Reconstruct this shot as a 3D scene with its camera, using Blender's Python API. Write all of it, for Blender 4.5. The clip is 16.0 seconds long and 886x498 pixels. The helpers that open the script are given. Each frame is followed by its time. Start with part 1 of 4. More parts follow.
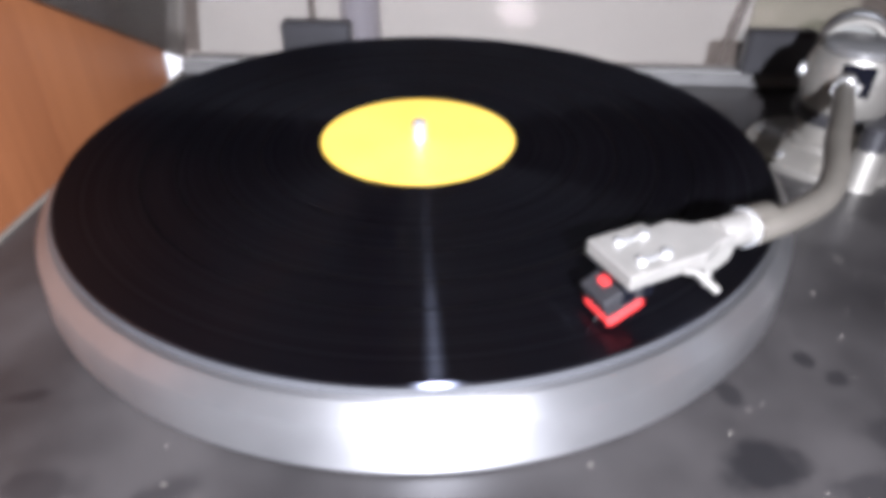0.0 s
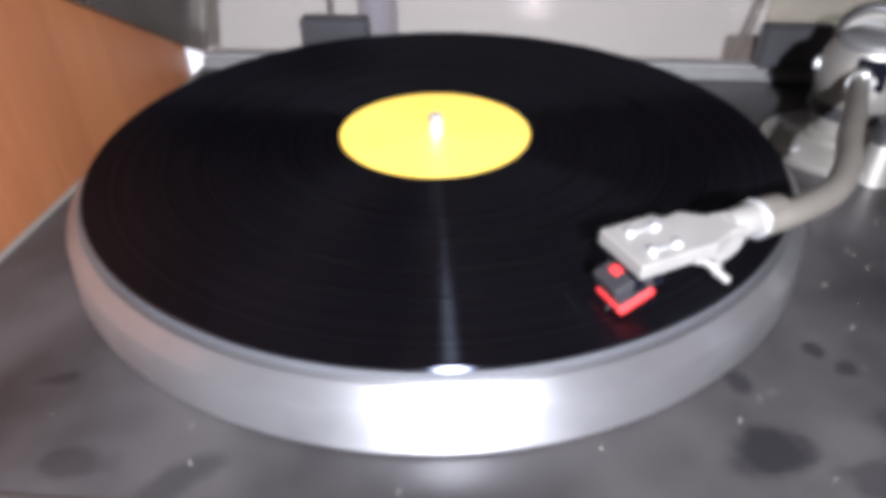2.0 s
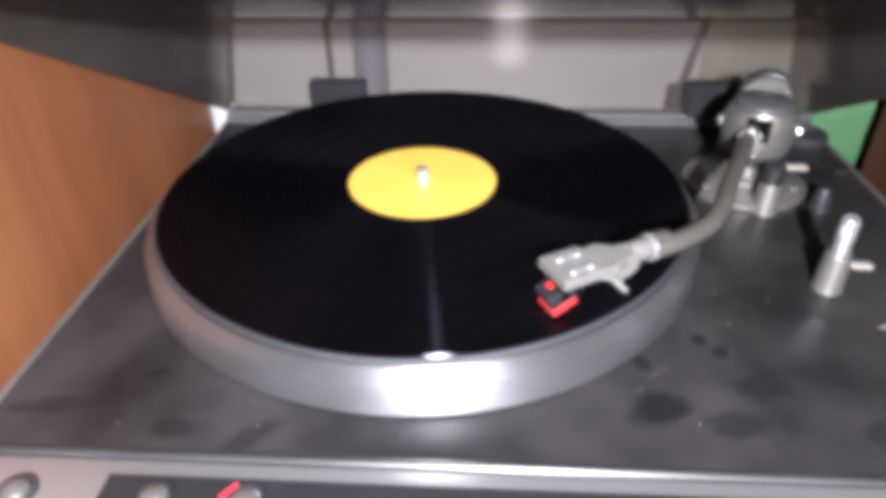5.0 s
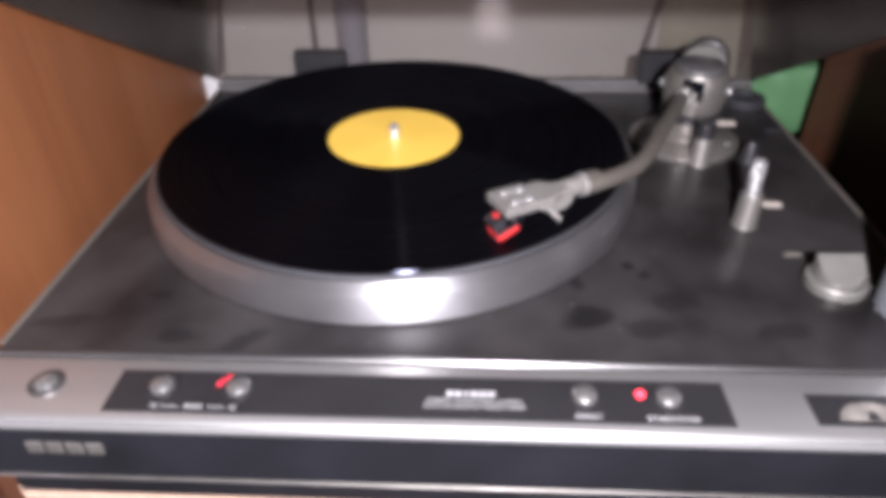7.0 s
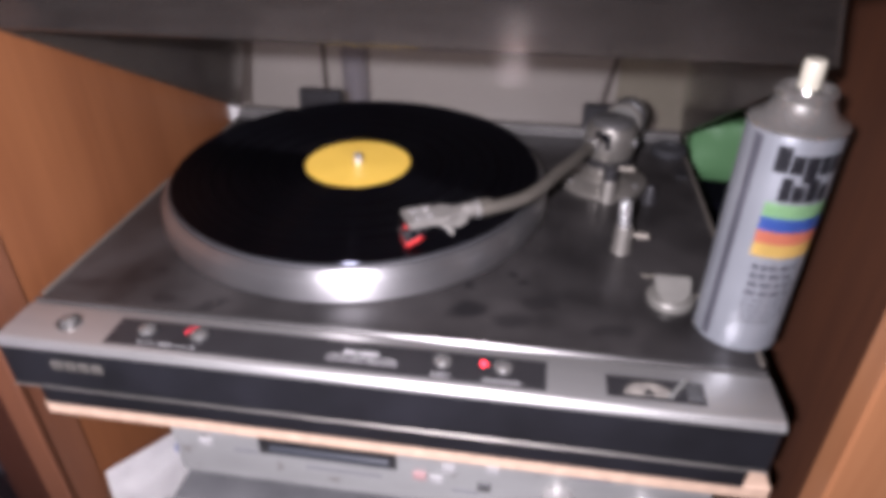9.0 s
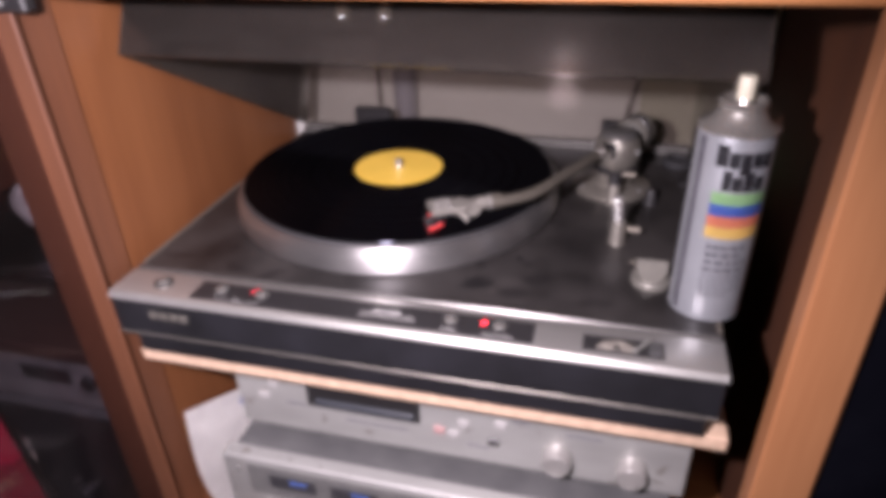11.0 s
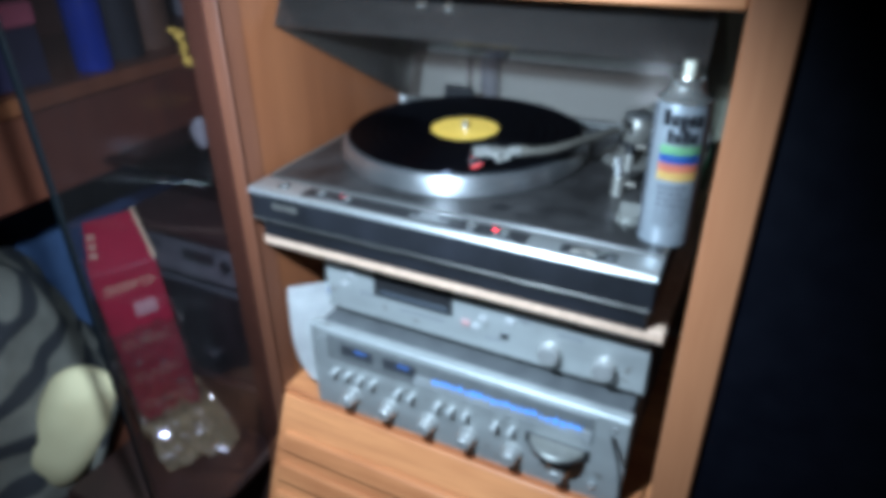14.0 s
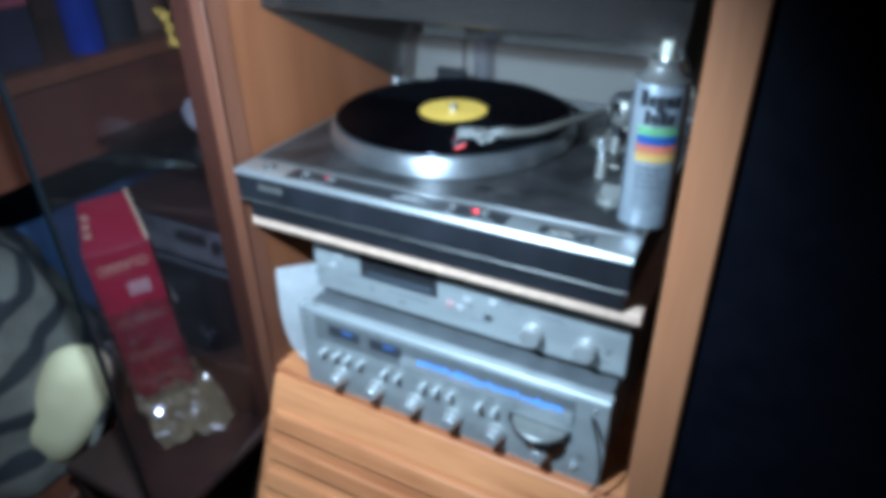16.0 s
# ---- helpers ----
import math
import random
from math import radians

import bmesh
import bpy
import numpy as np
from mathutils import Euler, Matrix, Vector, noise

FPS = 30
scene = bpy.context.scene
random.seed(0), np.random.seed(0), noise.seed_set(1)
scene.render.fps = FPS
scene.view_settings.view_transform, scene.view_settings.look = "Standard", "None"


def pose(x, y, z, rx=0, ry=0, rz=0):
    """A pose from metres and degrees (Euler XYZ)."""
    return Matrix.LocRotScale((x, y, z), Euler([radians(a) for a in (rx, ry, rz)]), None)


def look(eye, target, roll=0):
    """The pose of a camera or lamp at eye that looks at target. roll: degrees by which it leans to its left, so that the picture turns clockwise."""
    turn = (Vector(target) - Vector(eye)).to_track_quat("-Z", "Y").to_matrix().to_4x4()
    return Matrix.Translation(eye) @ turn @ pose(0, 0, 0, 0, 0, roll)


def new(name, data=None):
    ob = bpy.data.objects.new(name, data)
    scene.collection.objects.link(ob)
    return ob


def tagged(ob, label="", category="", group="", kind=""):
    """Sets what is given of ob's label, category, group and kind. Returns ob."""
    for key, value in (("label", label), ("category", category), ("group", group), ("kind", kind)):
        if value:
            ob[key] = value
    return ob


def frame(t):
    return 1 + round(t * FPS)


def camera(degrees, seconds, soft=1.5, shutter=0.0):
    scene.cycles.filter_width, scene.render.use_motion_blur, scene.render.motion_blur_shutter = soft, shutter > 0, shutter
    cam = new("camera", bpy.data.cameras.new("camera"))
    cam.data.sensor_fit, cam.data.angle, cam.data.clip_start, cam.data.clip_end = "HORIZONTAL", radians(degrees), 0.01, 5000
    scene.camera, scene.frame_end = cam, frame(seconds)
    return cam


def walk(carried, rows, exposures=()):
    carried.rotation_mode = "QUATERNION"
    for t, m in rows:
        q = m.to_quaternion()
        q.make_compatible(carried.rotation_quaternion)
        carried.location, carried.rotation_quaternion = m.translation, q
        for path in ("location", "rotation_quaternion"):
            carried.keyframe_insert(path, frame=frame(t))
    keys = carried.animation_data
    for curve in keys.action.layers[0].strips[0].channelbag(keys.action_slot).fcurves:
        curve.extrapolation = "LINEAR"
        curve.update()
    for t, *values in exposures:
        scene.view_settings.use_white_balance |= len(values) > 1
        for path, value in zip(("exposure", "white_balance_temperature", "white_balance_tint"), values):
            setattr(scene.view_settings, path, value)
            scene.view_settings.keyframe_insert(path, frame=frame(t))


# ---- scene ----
cam = camera(67.99, 16.0, soft=6.8)
# seconds, eye x y z, yaw, pitch, roll
ROWS = [
    (0, 0.0267, -0.2708, 0.1305, 3.38, -35.05, 0.19),
    (0.5, 0.0239, -0.2745, 0.1305, 3.38, -35.43, 0.68),
    (1, 0.0282, -0.2802, 0.1343, 4.84, -35.12, -0.58),
    (1.5, 0.0268, -0.2798, 0.1349, 4.37, -35.13, -0.38),
    (2, 0.0267, -0.2768, 0.1324, 4.96, -35.42, -0.46),
    (2.5, 0.0278, -0.2738, 0.1316, 3.50, -35.29, 0.07),
    (3, 0.0263, -0.2781, 0.1347, 5.16, -35.59, -0.67),
    (3.5, 0.0272, -0.2891, 0.1462, 7.01, -35.79, -1.91),
    (4, 0.0310, -0.3089, 0.1613, 5.94, -35.16, -1.30),
    (6.5, 0.0389, -0.3877, 0.1967, 2.63, -33.35, -1.64),
    (7, 0.0531, -0.3992, 0.1907, 3.19, -35.09, -1.03),
    (7.5, 0.0769, -0.4041, 0.1982, 0.25, -35.15, 2.18),
    (8, 0.0847, -0.4304, 0.2154, 3.08, -33.77, 1.60),
    (8.5, 0.1120, -0.4611, 0.2378, 9.21, -32.27, -1.19),
    (9, 0.1448, -0.4867, 0.2400, 8.49, -32.86, 0.22),
    (11.5, 0.2059, -0.6076, 0.2712, 17.02, -30.03, -2.07),
    (12, 0.2162, -0.6501, 0.2803, 17.83, -30.12, -2.01),
    (12.5, 0.2332, -0.6926, 0.2811, 17.12, -29.67, -1.45),
    (13, 0.2571, -0.7235, 0.2804, 19.40, -29.89, -2.11),
    (13.5, 0.3153, -0.7373, 0.2847, 24.23, -28.69, -0.90),
    (14, 0.3447, -0.7444, 0.2792, 26.98, -29.14, -0.78),
    (14.5, 0.3594, -0.7438, 0.2806, 27.49, -28.77, -0.34),
    (15, 0.3753, -0.7395, 0.2861, 28.19, -28.80, -0.72),
    (15.5, 0.3788, -0.7429, 0.2820, 28.94, -28.66, -1.05),
    (16, 0.3752, -0.7337, 0.2764, 28.22, -30.41, -1.08),
]
EXPOSURES = [(0.0, 1.02, 6350, 14), (4.0, 0.80, 6350, 14), (6.5, 0.08, 6700, 20), (8.0, -0.12, 6800, 22), (9.0, -0.30, 6800, 25), (11.5, -0.44, 7300, 33), (12.0, -0.48, 7300, 34), (12.5, -0.46, 5900, 15), (13.3, -0.30, 5450, 1), (14.5, -0.14, 4900, -8), (16.0, -0.14, 4800, -8)]
walk(cam, [(t, pose(x, y, z, 90 + pitch, 0, yaw) @ pose(0, 0, 0, 0, 0, roll)) for t, x, y, z, yaw, pitch, roll in ROWS], EXPOSURES)

# ---- light ----
world = bpy.data.worlds.new("dim_room")
scene.world = world
world.use_nodes = True
world.node_tree.nodes["Background"].inputs[0].default_value = (0.45, 0.55, 0.85, 1)
world.node_tree.nodes["Background"].inputs[1].default_value = 0.032


def lamp(name, kind, energy, colour, m, **extra):
    data = bpy.data.lights.new(name, kind)
    data.energy, data.color = energy, colour
    for key, value in extra.items():
        if key == "size":
            data.shadow_soft_size = value
        if key == "cone":
            data.spot_size, data.spot_blend = radians(value), 1.0
    ob = new(name, data)
    ob.matrix_world = m
    return ob


# the small torch that lights the shelf from in front
lamp("torch_light", "SPOT", 58.0, (0.90, 0.95, 1.06), look((0.085, -0.57, 0.285), (-0.04, -0.08, -0.13)), size=0.009, cone=116)


# ---- materials ----
def rgb(c):
    return (*c, 1.0) if len(c) == 3 else c


def mat(name, colour, rough=0.5, metal=0.0, dark=None, scale=30.0, amount=0.5, bump=0.0, bump_scale=200.0, stretch=(1, 1, 1),
        spec=0.5, coat=0.0, emit=None, power=0.0, rough_var=0.0, speck=None, speck_scale=90.0, speck_cut=0.62):
    m = bpy.data.materials.new(name)
    m.use_nodes = True
    n, l = m.node_tree.nodes, m.node_tree.links
    b = n["Principled BSDF"]
    b.inputs["Roughness"].default_value, b.inputs["Metallic"].default_value = rough, metal
    b.inputs["Specular IOR Level"].default_value, b.inputs["Coat Weight"].default_value = spec, coat
    coord = n.new("ShaderNodeTexCoord")
    mapping = n.new("ShaderNodeMapping")
    mapping.inputs["Scale"].default_value = stretch
    l.new(coord.outputs["Object"], mapping.inputs["Vector"])
    noise_a, noise_b = n.new("ShaderNodeTexNoise"), n.new("ShaderNodeTexNoise")
    noise_a.inputs["Scale"].default_value, noise_a.inputs["Detail"].default_value = scale, 5
    noise_b.inputs["Scale"].default_value, noise_b.inputs["Detail"].default_value = bump_scale, 3
    l.new(mapping.outputs[0], noise_a.inputs["Vector"])
    l.new(mapping.outputs[0], noise_b.inputs["Vector"])
    ramp = n.new("ShaderNodeValToRGB")
    ramp.color_ramp.elements[0].position, ramp.color_ramp.elements[1].position = 0.5 - amount / 2, 0.5 + amount / 2
    ramp.color_ramp.elements[0].color = rgb(dark or tuple(0.72 * v for v in colour))
    ramp.color_ramp.elements[1].color = rgb(colour)
    l.new(noise_a.outputs["Fac"], ramp.inputs["Fac"])
    out = ramp.outputs["Color"]
    if speck:
        cut = n.new("ShaderNodeTexNoise")
        cut.inputs["Scale"].default_value, cut.inputs["Detail"].default_value = speck_scale, 2
        l.new(coord.outputs["Object"], cut.inputs["Vector"])
        edge = n.new("ShaderNodeValToRGB")
        edge.color_ramp.elements[0].position, edge.color_ramp.elements[1].position = speck_cut, speck_cut + 0.06
        l.new(cut.outputs["Fac"], edge.inputs["Fac"])
        mix = n.new("ShaderNodeMix")
        mix.data_type = "RGBA"
        l.new(edge.outputs["Color"], mix.inputs[0])
        l.new(out, mix.inputs[6])
        mix.inputs[7].default_value = rgb(speck)
        out = mix.outputs[2]
    l.new(out, b.inputs["Base Color"])
    if rough_var:
        mr = n.new("ShaderNodeMapRange")
        mr.inputs["To Min"].default_value, mr.inputs["To Max"].default_value = max(rough - rough_var, 0.02), min(rough + rough_var, 1)
        l.new(noise_a.outputs["Fac"], mr.inputs["Value"])
        l.new(mr.outputs[0], b.inputs["Roughness"])
    if bump:
        bp = n.new("ShaderNodeBump")
        bp.inputs["Strength"].default_value, bp.inputs["Distance"].default_value = bump, 0.0006
        l.new(noise_b.outputs["Fac"], bp.inputs["Height"])
        l.new(bp.outputs[0], b.inputs["Normal"])
    if emit:
        b.inputs["Emission Color"].default_value, b.inputs["Emission Strength"].default_value = rgb(emit), power
    return m


def clear(name, tint, gloss=0.08, rough=0.03, haze=0.0, haze_colour=(0.3, 0.27, 0.25), ior=1.4):
    """Thin tinted plastic or glass: see-through, with a gloss coat and some dusty haze."""
    m = bpy.data.materials.new(name)
    m.use_nodes = True
    n, l = m.node_tree.nodes, m.node_tree.links
    n.remove(n["Principled BSDF"])
    thin, shine, mix = n.new("ShaderNodeBsdfTransparent"), n.new("ShaderNodeBsdfGlossy"), n.new("ShaderNodeMixShader")
    thin.inputs[0].default_value = rgb(tint)
    shine.inputs["Roughness"].default_value = rough
    if ior:
        fres = n.new("ShaderNodeFresnel")
        fres.inputs[0].default_value = ior
        l.new(fres.outputs[0], mix.inputs[0])
    else:
        mix.inputs[0].default_value = gloss
    dust, mix2 = n.new("ShaderNodeBsdfDiffuse"), n.new("ShaderNodeMixShader")
    dust.inputs[0].default_value = rgb(haze_colour)
    noise_a, mr = n.new("ShaderNodeTexNoise"), n.new("ShaderNodeMapRange")
    noise_a.inputs["Scale"].default_value = 14
    mr.inputs["To Min"].default_value, mr.inputs["To Max"].default_value = haze * 0.6, haze * 1.4
    l.new(noise_a.outputs["Fac"], mr.inputs["Value"])
    l.new(mr.outputs[0], mix2.inputs[0])
    l.new(thin.outputs[0], mix2.inputs[1])
    l.new(dust.outputs[0], mix2.inputs[2])
    l.new(mix2.outputs[0], mix.inputs[1])
    l.new(shine.outputs[0], mix.inputs[2])
    l.new(mix.outputs[0], n["Material Output"].inputs[0])
    return m


def wood(name, light, darker, along=0, scale=9.0, rough=0.42, fine=60.0):
    m = bpy.data.materials.new(name)
    m.use_nodes = True
    n, l = m.node_tree.nodes, m.node_tree.links
    b = n["Principled BSDF"]
    coord, mapping = n.new("ShaderNodeTexCoord"), n.new("ShaderNodeMapping")
    st = [1.0, 1.0, 1.0]
    st[along] = 0.07
    mapping.inputs["Scale"].default_value = st
    l.new(coord.outputs["Object"], mapping.inputs["Vector"])
    a, f = n.new("ShaderNodeTexNoise"), n.new("ShaderNodeTexNoise")
    a.inputs["Scale"].default_value, a.inputs["Detail"].default_value, a.inputs["Distortion"].default_value = scale, 4, 1.2
    f.inputs["Scale"].default_value, f.inputs["Detail"].default_value = fine * 3, 4
    l.new(mapping.outputs[0], a.inputs["Vector"])
    l.new(mapping.outputs[0], f.inputs["Vector"])
    add = n.new("ShaderNodeMath")
    add.operation = "MULTIPLY_ADD"
    add.inputs[1].default_value = 0.45
    l.new(f.outputs["Fac"], add.inputs[0])
    l.new(a.outputs["Fac"], add.inputs[2])
    ramp = n.new("ShaderNodeValToRGB")
    ramp.color_ramp.elements[0].position, ramp.color_ramp.elements[1].position = 0.5, 0.95
    ramp.color_ramp.elements[0].color, ramp.color_ramp.elements[1].color = rgb(darker), rgb(light)
    l.new(add.outputs[0], ramp.inputs["Fac"])
    l.new(ramp.outputs[0], b.inputs["Base Color"])
    b.inputs["Roughness"].default_value = rough
    bp = n.new("ShaderNodeBump")
    bp.inputs["Strength"].default_value, bp.inputs["Distance"].default_value = 0.25, 0.0005
    l.new(f.outputs["Fac"], bp.inputs["Height"])
    l.new(bp.outputs[0], b.inputs["Normal"])
    return m


WOOD = wood("orange_wood_veneer", (0.205, 0.076, 0.030), (0.148, 0.051, 0.020), along=2, scale=11)
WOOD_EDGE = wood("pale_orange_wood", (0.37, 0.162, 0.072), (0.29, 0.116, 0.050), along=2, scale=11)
WOOD_X = wood("orange_wood_lengthwise", (0.60, 0.26, 0.10), (0.32, 0.11, 0.04), along=0, scale=26)
WOOD_MID = wood("brown_wood", (0.145, 0.053, 0.024), (0.09, 0.032, 0.016), along=2, rough=0.55)
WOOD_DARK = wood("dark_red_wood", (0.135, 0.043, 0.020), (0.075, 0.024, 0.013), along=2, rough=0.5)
# the veneer at half its colour: darker wood plus shade put into it
WOOD_SHADE = wood("shaded_brown_wood", (0.105, 0.036, 0.015), (0.062, 0.021, 0.010), along=2, scale=11, rough=0.6)
CHIPBOARD = mat("raw_chipboard_edge", (0.55, 0.38, 0.27), 0.8, scale=120, bump=0.5)
PLINTH_TOP = mat("dusty_dark_grey_plinth", (0.030, 0.027, 0.026), 0.34, dark=(0.010, 0.009, 0.009), scale=17, amount=0.35, rough_var=0.14,
                 bump=0.05, bump_scale=900, speck=(0.018, 0.017, 0.018), speck_scale=46, speck_cut=0.82, spec=0.36)
BLACK = mat("satin_black_plastic", (0.018, 0.017, 0.018), 0.38, scale=40, bump=0.1, bump_scale=900)
BLACK_SOFT = mat("worn_black_vinyl_wrap", (0.013, 0.013, 0.016), 0.40, dark=(0.007, 0.007, 0.008), scale=25, bump=0.15, bump_scale=700)
ALU = mat("brushed_aluminium", (0.52, 0.51, 0.48), 0.36, 0.82, dark=(0.43, 0.42, 0.405), scale=60, stretch=(0.04, 1, 1), bump=0.05, bump_scale=700)
ALU_CAST = mat("dusty_cast_aluminium_rim", (0.42, 0.41, 0.405), 0.44, 0.92, dark=(0.30, 0.295, 0.295), scale=24, bump=0.06, bump_scale=800, rough_var=0.06)
SILVER = mat("satin_silver_metal", (0.245, 0.228, 0.20), 0.43, 0.70, scale=50, bump=0.03)
BARE = mat("bare_tinplate", (0.50, 0.48, 0.44), 0.25, 0.82, dark=(0.38, 0.36, 0.33), scale=40, rough_var=0.08)
SHELL = mat("pale_grey_painted_metal", (0.205, 0.192, 0.172), 0.42, 0.3, scale=60, bump=0.05)
ARM = mat("dull_grey_beige_tube", (0.130, 0.116, 0.096), 0.38, 0.45, scale=40, bump=0.05)
CHROME = mat("bright_chrome", (0.80, 0.79, 0.77), 0.16, 0.8, scale=20)
VINYL = mat("black_vinyl", (0.0010, 0.0009, 0.0013), 0.9, scale=20, spec=0.0)

def turned(m, amount):
    """Fine circular lines round the z axis: highlights stretch across them."""
    b, tangent = m.node_tree.nodes["Principled BSDF"], m.node_tree.nodes.new("ShaderNodeTangent")
    b.inputs["Anisotropic"].default_value, b.inputs["Anisotropic Rotation"].default_value = amount, 0.25
    tangent.direction_type, tangent.axis = "RADIAL", "Z"
    m.node_tree.links.new(tangent.outputs[0], b.inputs["Tangent"])


# the grooves' sheen: narrow along the groove, wide across it
_n, _l = VINYL.node_tree.nodes, VINYL.node_tree.links
_g, _t, _a = _n.new("ShaderNodeBsdfAnisotropic"), _n.new("ShaderNodeTangent"), _n.new("ShaderNodeAddShader")
_g.distribution = "BECKMANN"
# bands of finer and coarser grooves
_c, _d, _w, _r = _n.new("ShaderNodeTexCoord"), _n.new("ShaderNodeVectorMath"), _n.new("ShaderNodeTexNoise"), _n.new("ShaderNodeValToRGB")
_d.operation, _w.noise_dimensions = "LENGTH", "1D"
_w.inputs["Scale"].default_value, _w.inputs["Detail"].default_value = 520, 4
_r.color_ramp.elements[0].position, _r.color_ramp.elements[1].position = 0.32, 0.68
_r.color_ramp.elements[0].color, _r.color_ramp.elements[1].color = (0.046, 0.049, 0.062, 1), (0.072, 0.076, 0.096, 1)
_l.new(_c.outputs["Object"], _d.inputs[0])
_l.new(_d.outputs["Value"], _w.inputs["W"])
_l.new(_w.outputs["Fac"], _r.inputs["Fac"])
_l.new(_r.outputs["Color"], _g.inputs["Color"])
_g.inputs["Roughness"].default_value, _g.inputs["Anisotropy"].default_value = 0.35, 0.755
_t.direction_type, _t.axis = "RADIAL", "Z"
_l.new(_t.outputs[0], _g.inputs["Tangent"])
_l.new(_n["Principled BSDF"].outputs[0], _a.inputs[0])
_l.new(_g.outputs[0], _a.inputs[1])
_l.new(_a.outputs[0], _n["Material Output"].inputs[0])
turned(ALU_CAST, 0.82)
VINYL_GAP = mat("smooth_black_vinyl", (0.0010, 0.0010, 0.0013), 0.2, scale=20, spec=0.12)
RUBBER = mat("dull_black_rubber", (0.02, 0.02, 0.022), 0.7, scale=60, bump=0.2)
YELLOW = mat("yellow_paper", (0.78, 0.50, 0.085), 0.4, dark=(0.70, 0.44, 0.07), scale=30, amount=0.3)
WHITE = mat("white_print", (0.78, 0.77, 0.74), 0.6, scale=40)
RED_PLASTIC = mat("translucent_red_plastic", (0.50, 0.030, 0.028), 0.40, scale=50)
LED = mat("red_led_glow", (0.9, 0.05, 0.08), 0.3, emit=(1.0, 0.035, 0.05), power=8.0)
LED_DIM = mat("red_led_dim_glow", (0.4, 0.03, 0.04), 0.3, emit=(1.0, 0.03, 0.08), power=1.2)
BLUE_DIM = mat("dim_blue_meter_glow", (0.05, 0.10, 0.3), 0.3, emit=(0.10, 0.25, 0.8), power=0.35)
BLUE_GLOW = mat("blue_dial_glow", (0.05, 0.15, 0.5), 0.3, emit=(0.10, 0.30, 1.0), power=1.6)
SMOKE = clear("smoky_dust_cover_plastic", (0.88, 0.86, 0.84), haze=0.13, haze_colour=(0.20, 0.165, 0.14), rough=0.14)
# darker copy of the cover plastic; the dark behind the front is in its tint
SMOKE_DARK = clear("shaded_smoky_plastic", (0.60, 0.56, 0.54), haze=0.065, haze_colour=(0.14, 0.125, 0.115), rough=0.14)
GLASS = clear("tinted_door_glass", (0.60, 0.56, 0.61), haze=0.006, ior=1.11)
CLEAR = clear("clear_plastic", (0.95, 0.94, 0.92), haze=0.025, haze_colour=(0.80, 0.72, 0.60), rough=0.09, ior=0, gloss=0.24)
# yellowish glints of the bunched film are put into its haze colour
CLOUDY = clear("glint_yellow_plastic", (0.90, 0.86, 0.74), haze=0.36, haze_colour=(0.92, 0.78, 0.40), rough=0.16, ior=0, gloss=0.30)
WALL = mat("grey_painted_wall", (0.42, 0.43, 0.42), 0.75, dark=(0.36, 0.37, 0.365), scale=6, bump=0.15, bump_scale=150)
PAPER = mat("white_paper", (0.88, 0.87, 0.85), 0.7, scale=30)
CAN_PAINT = mat("grey_silver_can_paint", (0.245, 0.258, 0.272), 0.36, 0.4, dark=(0.20, 0.21, 0.225), scale=30, bump=0.03)
INK = mat("black_ink", (0.02, 0.02, 0.025), 0.5)
GREY_INK = mat("grey_ink", (0.13, 0.13, 0.15), 0.5)
GREEN = mat("green_ink", (0.26, 0.50, 0.24), 0.45)
BLUE = mat("blue_ink", (0.05, 0.12, 0.42), 0.45)
ORANGE = mat("orange_ink", (0.72, 0.22, 0.13), 0.45)
AMBER = mat("yellow_ink", (0.76, 0.50, 0.14), 0.45)
FACE = mat("silver_faceplate", (0.36, 0.36, 0.345), 0.46, 0.34, dark=(0.24, 0.24, 0.23), scale=34, stretch=(0.35, 1, 1), amount=0.6, bump=0.04, rough_var=0.12, speck=(0.20, 0.19, 0.175), speck_scale=70, speck_cut=0.66)
CASE = mat("grey_vinyl_case_top", (0.10, 0.10, 0.10), 0.6, dark=(0.06, 0.06, 0.062), scale=30, bump=0.3, bump_scale=500)
RED_CARD = mat("deep_red_printed_card", (0.40, 0.016, 0.045), 0.4, dark=(0.28, 0.011, 0.032), scale=14)
GOLD = mat("pale_gold_print", (0.70, 0.55, 0.32), 0.45)
CREAM = mat("cream_fabric", (0.84, 0.72, 0.42), 0.8, dark=(0.74, 0.62, 0.35), scale=12, bump=0.3, bump_scale=300)
GREY_CLOTH = mat("grey_striped_cloth", (0.21, 0.19, 0.155), 0.9, dark=(0.15, 0.135, 0.11), scale=30, bump=0.4, bump_scale=300)
_n, _l = GREY_CLOTH.node_tree.nodes, GREY_CLOTH.node_tree.links
_c, _m, _w, _r, _x = _n.new("ShaderNodeTexCoord"), _n.new("ShaderNodeMapping"), _n.new("ShaderNodeTexWave"), _n.new("ShaderNodeValToRGB"), _n.new("ShaderNodeMix")
_m.inputs["Rotation"].default_value = (0.0, radians(-24), 0.0)
_w.bands_direction = "Z"
_w.inputs["Scale"].default_value, _w.inputs["Distortion"].default_value, _w.inputs["Detail"].default_value, _w.inputs["Detail Scale"].default_value = 4.6, 3.4, 2.0, 1.2
_r.color_ramp.elements[0].position, _r.color_ramp.elements[1].position = 0.20, 0.46
_x.data_type = "RGBA"
_x.inputs[6].default_value = (0.035, 0.033, 0.036, 1)
_l.new(_c.outputs["Object"], _m.inputs["Vector"])
_l.new(_m.outputs[0], _w.inputs["Vector"])
_l.new(_w.outputs["Fac"], _r.inputs["Fac"])
_l.new(_r.outputs["Color"], _x.inputs[0])
_base = _n["Principled BSDF"].inputs["Base Color"]
_l.new(_base.links[0].from_socket, _x.inputs[7])
_l.new(_x.outputs[2], _base)
